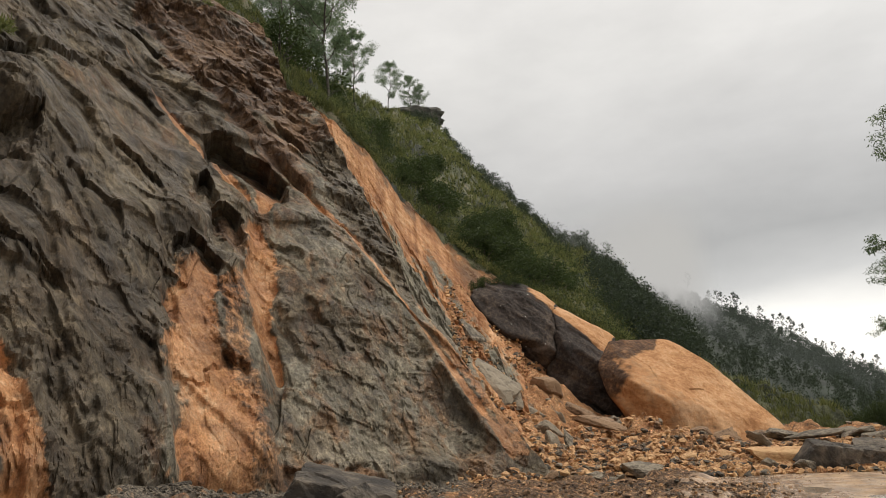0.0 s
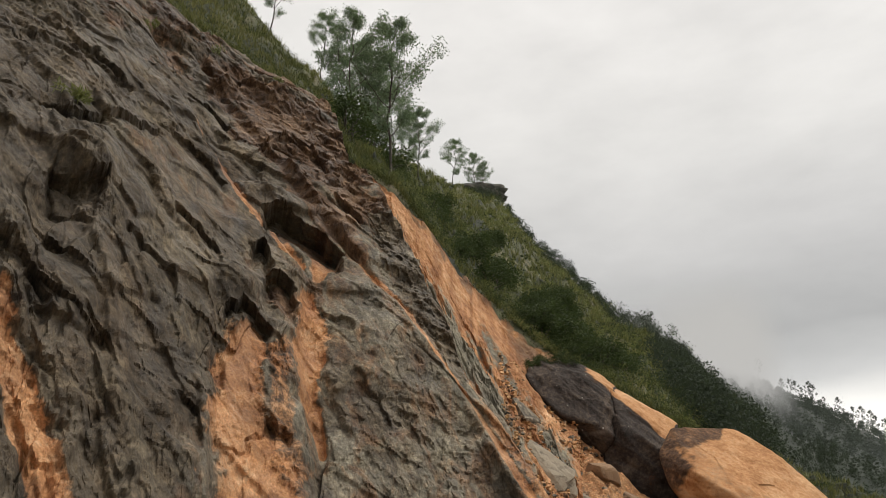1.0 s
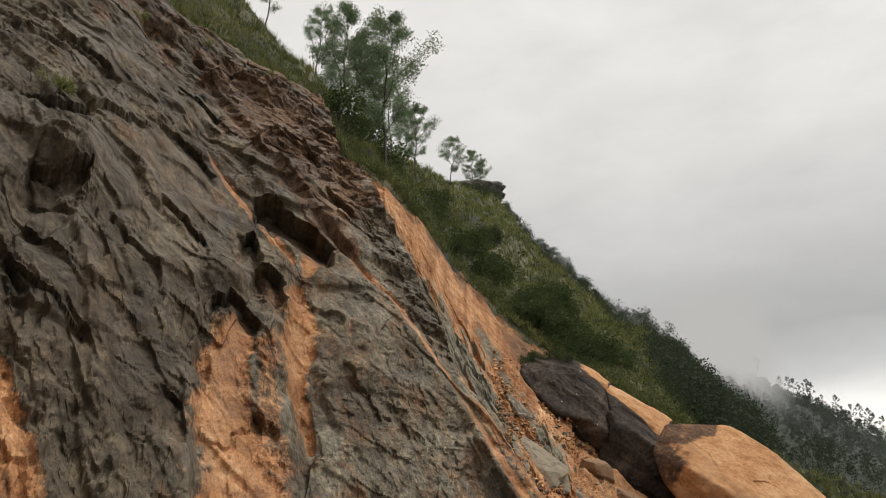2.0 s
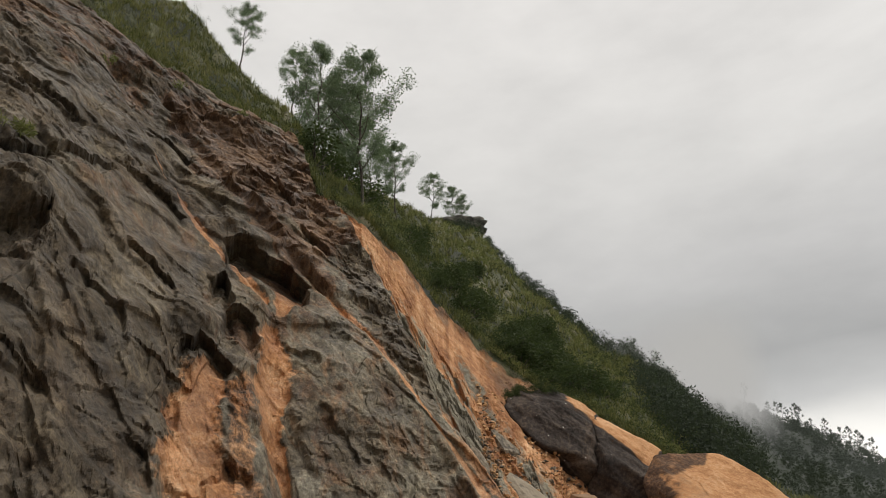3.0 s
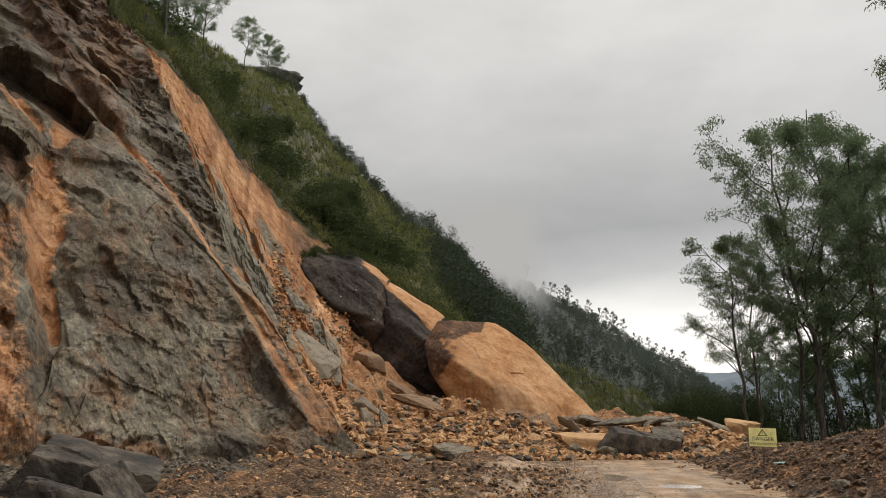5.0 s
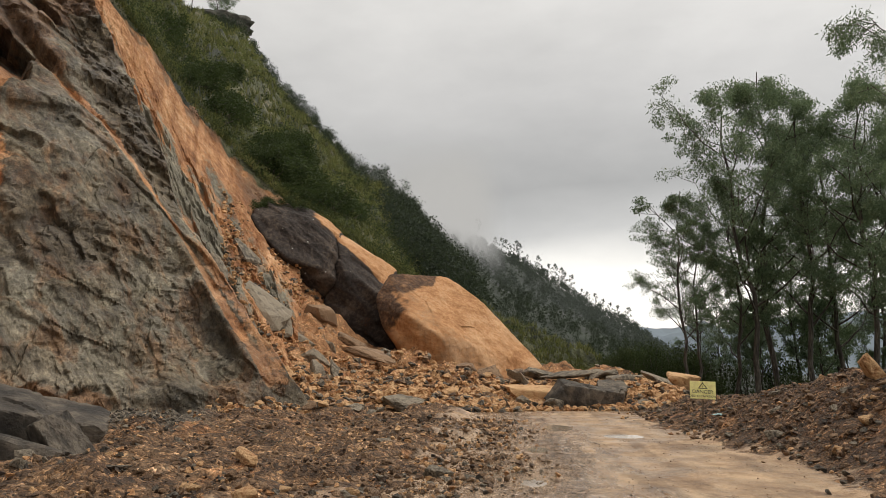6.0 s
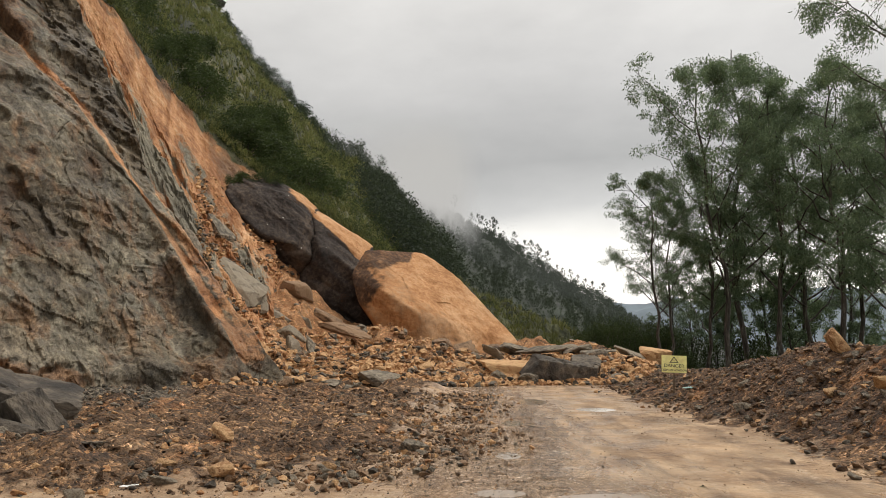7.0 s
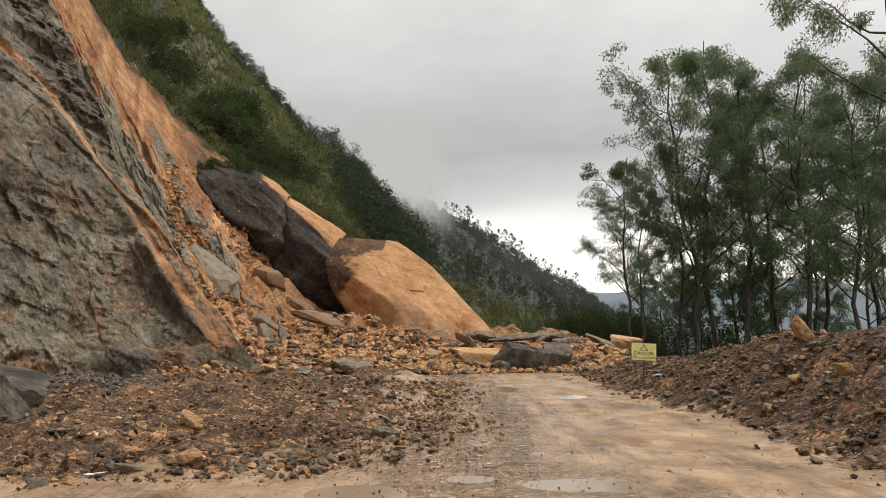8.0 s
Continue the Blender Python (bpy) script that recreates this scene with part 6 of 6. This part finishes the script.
def scrub():
    """The low bushes that run together over the slopes."""
    rng = np.random.default_rng(23)
    sets = [(rng.uniform(3, 31, 900), 1.0 + 0.95 * rng.random(900) ** 1.4, 0.3 + 1.6 * rng.random(900) ** 2.5),
            (rng.uniform(8, 23, 220), rng.uniform(1.75, 1.99, 220), rng.uniform(1.4, 3.0, 220)),
            (rng.uniform(4.5, 12, 150), rng.uniform(1.45, 1.99, 150), rng.uniform(1.0, 2.8, 150)),
            (rng.uniform(-10, 4, 40), rng.uniform(0.95, 1.9, 40), rng.uniform(0.4, 1.1, 40)),
            (rng.uniform(4, 33, 120), rng.uniform(0.985, 1.05, 120), rng.uniform(0.35, 0.8, 120)),
            (rng.uniform(34, 54, 170), 0.12 + 0.35 * rng.random(170), 0.35 + 0.6 * rng.random(170) ** 2),
            (rng.uniform(32, 60, 330), 0.35 + 1.6 * rng.random(330), 0.25 + 0.9 * rng.random(330) ** 2)]
    th, s, size = (np.concatenate([q[i] for q in sets]) for i in range(3))
    r, z = hill_point(th, s)
    a = np.radians(th)
    base = np.stack([-r * np.sin(a), r * np.cos(a), z], -1)
    pieces = []
    for k in range(len(th)):
        m = 9
        c = base[k] + rng.normal(0, 0.5, (m, 3)) * size[k] * np.array([1, 1, 0.25]) + np.array([0, 0, 0.38 * size[k]])
        leaf = float(np.clip(r[k] * 0.0024, 0.09, 0.45))
        per = int(np.clip(9 * (size[k] / (leaf * 6)) ** 1.3, 6, 40))
        pieces.append(leaves(c, np.full(m, 0.5 * size[k]), per, leaf, rng, -0.2, 0.7))
    thing("scrub", np_mesh("scrub", *joined(pieces), smooth=False), M_SHRUB, "low dark green scrub spreading over the hillside", "scrub", kind="stuff")
    th = rng.uniform(3, 32, 1300)
    s = 1.01 + 0.9 * rng.random(1300) ** 1.3
    keep = fbm(th * 0.5, s * 6, 88, 3) > -0.25
    th, s = th[keep], s[keep]
    r, z = hill_point(th, s)
    size = np.clip(r / 70, 0.5, 2.2) * (0.35 + 0.75 * rng.random(len(th)) ** 2)
    a = np.radians(th)
    base = np.stack([-r * np.sin(a), r * np.cos(a), z], -1)
    pieces = []
    for k in range(len(th)):
        c = base[k] + rng.normal(0, 0.45, (6, 3)) * size[k] * np.array([1, 1, 0.3]) + np.array([0, 0, 0.35 * size[k]])
        pieces.append(leaves(c, np.full(6, 0.45 * size[k]), 11, float(np.clip(r[k] * 0.0026, 0.10, 0.5)), rng, -0.3, 0.7))
    thing("fern_scrub", np_mesh("fern_scrub", *joined(pieces), smooth=False), M_FERN, "olive green fern and bramble clumps on the hillside", "scrub", kind="stuff")


scrub()


M_CRAG = stone_material("weathered_outcrop", [(0.28, (0.020, 0.021, 0.017)), (0.5, (0.058, 0.056, 0.045)), (0.72, (0.13, 0.12, 0.095))], 0.06)


def crag():
    V, F = worn_block([(-13, -6, -4), (-9, -6, 5), (8, -6, 6.5), (10.5, -5, 5.5), (10.5, -4, -6), (-13, 8, -4), (9, 8, 6), (10, 8, -6), (-9, 8, 6)], 5, 20, 1.5, 640, 0.30)
    me = np_mesh("crag", V, F)
    n = fbm(V[:, 0] * 0.4, V[:, 2] * 0.4, 641, 3)
    paint(me, "zone", np.stack([0 * n, 0.5 + 0.3 * n, 0 * n], -1))
    ob = thing("crag", me, M_CRAG, "dark weathered rock outcrop on the skyline", "rock outcrop")
    p = hill_place(22.5, 2.0)
    ob.matrix_world = pose(p.x, p.y, p.z - 5.2, 0, 4, 21) @ Matrix.Diagonal((1.35, 1.0, 1.0, 1))


crag()


def grass():
    rng = np.random.default_rng(33)
    blades = []
    for k in range(5):
        r2 = np.random.default_rng(700 + k)
        V, F = [], []
        for j in range(9):
            a, lean_ = r2.uniform(0, 2 * np.pi), r2.uniform(0.15, 0.7)
            b = np.array([math.cos(a), math.sin(a), 0])
            side = np.array([-b[1], b[0], 0]) * 0.05
            root_ = b * r2.uniform(0, 0.25)
            h = r2.uniform(0.6, 1.0)
            V += [root_ - side, root_ + side, root_ + b * lean_ * h + np.array([0, 0, h])]
            F.append((3 * j, 3 * j + 1, 3 * j + 2))
        blades.append((np.array(V), np.array(F)))
    th = np.concatenate([rng.uniform(33, 72, 7000), rng.uniform(33, 66, 5000), rng.uniform(4, 33.5, 8000), rng.uniform(-9, 5, 1200)])
    s = np.concatenate([0.20 + 1.5 * rng.random(7000) ** 1.5, 1.0 + 1.0 * rng.random(5000), 1.0 + 0.98 * rng.random(8000) ** 1.25, 0.9 + 1.0 * rng.random(1200)])
    r, z = hill_point(th, s)
    a = np.radians(th)
    size = np.clip(r / 95, 0.45, 1.6) * rng.uniform(0.6, 1.3, len(th))
    V, F = spread(blades, np.stack([-r * np.sin(a), r * np.cos(a), z - 0.05], -1), size, 34, 0.3)
    thing("grass", np_mesh("grass", V, F, smooth=False), M_GRASS, "long green and straw-coloured grass on the hillside", "grass", kind="stuff")


grass()


def ledge_tufts():
    """Green tufts rooted in cracks of the rock face."""
    rng = np.random.default_rng(81)
    for bearing, height_, wide in ((58.3, 12.4, 0.5), (57.2, 12.6, 0.35), (46.5, 23.6, 0.6), (41.0, 23.2, 0.5), (52.6, 22.4, 0.45)):
        k = np.unravel_index(np.argmin(np.abs(CLIFF_BEARING - bearing) + np.abs(CLIFF_HEIGHT - height_)), CLIFF_HEIGHT.shape)
        c = rng.normal(0, 0.35, (5, 3)) * wide * np.array([1, 1, 0.35])
        me = np_mesh("grass_tuft", *leaves(c, np.full(5, 0.4 * wide), 45, 0.17, rng, -0.7, 0.6, 0.09), smooth=False)
        thing("grass_tuft", me, M_FERN, "small green grass tuft rooted in the rock face", "grass", "tufts on the rock face", at=Matrix.Translation(CLIFF_POINTS[k] + np.array([0, 0, 0.03])))


ledge_tufts()


def forest():
    rng = np.random.default_rng(44)
    clumps = []
    for k in range(6):
        r2 = np.random.default_rng(720 + k)
        h = r2.random(13) ** 0.8
        wide = 0.20 * (1.05 - h) + 0.05
        turn = r2.uniform(0, 2 * np.pi, 13)
        c = np.stack([wide * np.cos(turn), wide * np.sin(turn), 0.15 + 0.85 * h], -1)
        clumps.append(leaves(c, np.full(13, 0.13), 9, 0.095, r2, -0.2, 0.7))
    n = 4000
    th = rng.uniform(-15, 12, n)
    s = 0.03 + 0.97 * rng.random(n) ** 0.8
    r, z = far_point(th, s)
    # only where the near hillside leaves the ridge open to view
    open_ = np.degrees(np.arctan2(z + 9 - 1.6, r)) > curve(th, [(p, e) for p, q, e in CREST]) - 0.3
    th, s, r, z = th[open_], s[open_], r[open_], z[open_]
    a = np.radians(th)
    size = rng.uniform(4.0, 8.5, len(th)) * np.clip(r / 420, 0.6, 1) * (1 - 0.35 * smooth01((s - 0.9) / 0.08))
    V, F = spread(clumps, np.stack([-r * np.sin(a), r * np.cos(a), z - 1.0], -1), size, 45, 0.1)
    woods = []
    for k in range(5):
        r2 = np.random.default_rng(730 + k)
        h = r2.random(15) ** 0.8
        wide = 0.26 * (1.1 - h) + 0.05
        turn = r2.uniform(0, 2 * np.pi, 15)
        c = np.stack([wide * np.cos(turn), wide * np.sin(turn), 0.12 + 0.85 * h], -1)
        woods.append(leaves(c, np.full(15, 0.16), 12, 0.075, r2, -0.2, 0.6))
    th = np.concatenate([rng.triangular(0.5, 6.5, 8.8, 400), rng.uniform(8, 13.5, 150), rng.uniform(12, 25, 230)])
    s = np.concatenate([1.2 + 0.79 * rng.random(400) ** 0.8, 1.99 - 0.24 * rng.random(150) ** 1.5, 1.99 - 0.10 * rng.random(230) ** 1.3])
    r, z = hill_point(th, s)
    a = np.radians(th)
    size = np.concatenate([rng.uniform(2.0, 5.0, 400), rng.uniform(2.5, 6.0, 150), rng.uniform(2.5, 6.5, 230) * np.clip((26 - th[-230:]) / 6, 0.35, 1)])
    V, F = joined([(V, F), spread(woods, np.stack([-r * np.sin(a), r * np.cos(a), z - 0.4], -1), size, 46, 0.1)])
    thing("forest", np_mesh("forest", V, F, smooth=False), M_FOREST, "dense dark forest covering the far ridge", "forest", kind="stuff")
    # single trees standing up along the ridge line
    lone = make_tree("ridge_tree", "slim tree standing up on the far ridge line", 611, 15.0, group="ridge line trees", leafmat=M_FOREST, far_off=True,
                     spread_=2.6, bare=0.45, per=16, leaf=0.42, limbs=10, clump=0.6, twigs=3)
    r3 = random.Random(3)
    spots = [2.9, 2.5, 1.9, 1.2, -0.3, -0.7, -1.0, -1.4, -1.9, -2.2, -2.7, -3.5, -3.9, -4.3, -4.8, -5.3, -5.7, -6.2, -6.8, -7.3, -7.8, -8.4, -9.0, -9.6, -10.3]
    for k, th in enumerate(spots):
        r, z = far_point(np.array([th]), np.array([1.0]))
        a = radians(th)
        m = pose(-r[0] * math.sin(a), r[0] * math.cos(a), z[0] - 1, 0, 0, r3.uniform(0, 360))
        h = r3.uniform(0.65, 1.15)
        if k == 0:
            lone.matrix_basis = m
        else:
            copy_thing(lone, m).scale = (h, h, h)
    for th, h in ((12.2, 0.42), (8.0, 0.36), (18.6, 0.36)):
        p = hill_place(th, 1.985)
        copy_thing(lone, pose(p.x, p.y, p.z - 0.3, 0, 0, 40 * th)).scale = (h * 1.3, h * 1.3, h)
    bare = make_tree("bare_tree", "thin leafless tree on the hill's skyline", 618, 8.0, leafmat=M_FOREST, far_off=True,
                     spread_=2.6, bare=0.30, per=2, leaf=0.2, limbs=14, clump=0.5, twigs=4, thick=0.012)
    p = hill_place(10.5, 1.985)
    bare.matrix_basis = pose(p.x, p.y, p.z - 0.3)


forest()


# ---- warning sign and litter ----
def box(sx, sy, sz, bevel=0.004):
    bm = bmesh.new()
    bmesh.ops.create_cube(bm, size=1.0)
    bmesh.ops.scale(bm, vec=(sx, sy, sz), verts=bm.verts)
    bmesh.ops.bevel(bm, geom=bm.edges[:], offset=bevel, segments=2, affect="EDGES")
    return bm


def shifted(bm, x, y, z):
    bmesh.ops.translate(bm, vec=(x, y, z), verts=bm.verts)
    return bm


def lettering(text, size, name):
    cu = bpy.data.curves.new(name, "FONT")
    cu.body, cu.size, cu.align_x, cu.align_y, cu.extrude = text, size, "CENTER", "CENTER", 0.001
    ob = bpy.data.objects.new(name, cu)
    scene.collection.objects.link(ob)
    me = bpy.data.meshes.new_from_object(ob.evaluated_get(bpy.context.evaluated_depsgraph_get()))
    bpy.data.objects.remove(ob)
    me.transform(Matrix.Rotation(radians(90), 4, "X"))
    return me


def warning_sign():
    yellow = plain("sign_yellow", (0.95, 0.86, 0.36), 0.55, 0.10, 9.0)
    black = plain("sign_black", (0.025, 0.025, 0.025), 0.6, 0.1)
    steel = plain("sign_post_wood", (0.16, 0.11, 0.07), 0.8, 0.25, 12.0)
    root = tagged(new("warning_sign"), "yellow danger sign on a short post in the spoil bank", "sign")
    board = part("board", from_bm(shifted(box(0.62, 0.02, 0.44), 0, 0, 0.95), "board"), yellow, root)
    part("post", from_bm(shifted(box(0.05, 0.05, 1.15), 0, 0.037, 0.30), "post"), steel, root)
    bm = bmesh.new()
    outer = [Vector((x, z)) for x, z in ((-0.115, 0.985), (0.115, 0.985), (0.0, 1.145))]
    mid = sum(outer, Vector((0, 0))) / 3
    inner = [mid + (p - mid) * 0.70 for p in outer]
    for k in range(3):
        a, b = outer[k], outer[(k + 1) % 3]
        c, d = inner[(k + 1) % 3], inner[k]
        bm.faces.new([bm.verts.new((p.x, -0.0135, p.y)) for p in (a, b, c, d)])
    bmesh.ops.solidify(bm, geom=bm.faces[:], thickness=0.001)
    part("warning_triangle", from_bm(bm, "warning_triangle"), black, board)
    mark = lettering("!", 0.10, "mark")
    mark.transform(Matrix.Translation((0, -0.014, 1.03)))
    part("exclamation_mark", mark, black, board)
    for text, size, z in (("DANGER", 0.125, 0.905), ("DEEP EXCAVATION", 0.072, 0.795)):
        me = lettering(text, size, "words")
        me.transform(Matrix.Translation((0, -0.014, z)))
        part("words", me, black, board)
    x, y, z = polar(-15.1, 20.0)
    root.matrix_world = pose(x, y, 0.02, 0, 2, -15.1)


warning_sign()


def litter():
    def scrap(name, seed, sx, sy, mat, label, x, y):
        rng = np.random.default_rng(seed)
        u, v = np.meshgrid(np.linspace(-0.5, 0.5, 9), np.linspace(-0.5, 0.5, 7))
        z = 0.25 * rng.normal(0, 1, u.shape) * 0.3 + 0.12
        V = np.stack([u * sx, v * sy, z * min(sx, sy)], -1).reshape(-1, 3)
        me = np_mesh(name, V, grid_faces(7, 9))
        ob = thing(name, me, mat, label, "litter")
        solid = ob.modifiers.new("thickness", "SOLIDIFY")
        solid.thickness = 0.004
        ob.matrix_world = pose(x, y, float(ground_height(np.array([x]), np.array([y]))[0]) + 0.03, 0, 0, 40)
    scrap("plastic_bag", 1, 0.30, 0.20, plain("pale_blue_plastic", (0.35, 0.55, 0.55), 0.35), "crumpled pale blue plastic bag on the bank", 5.45, 18.8)
    scrap("plastic_scrap", 2, 0.20, 0.05, plain("white_plastic", (0.75, 0.75, 0.73), 0.4), "white plastic scrap lying in the rubble", -3.75, 8.1)


litter()
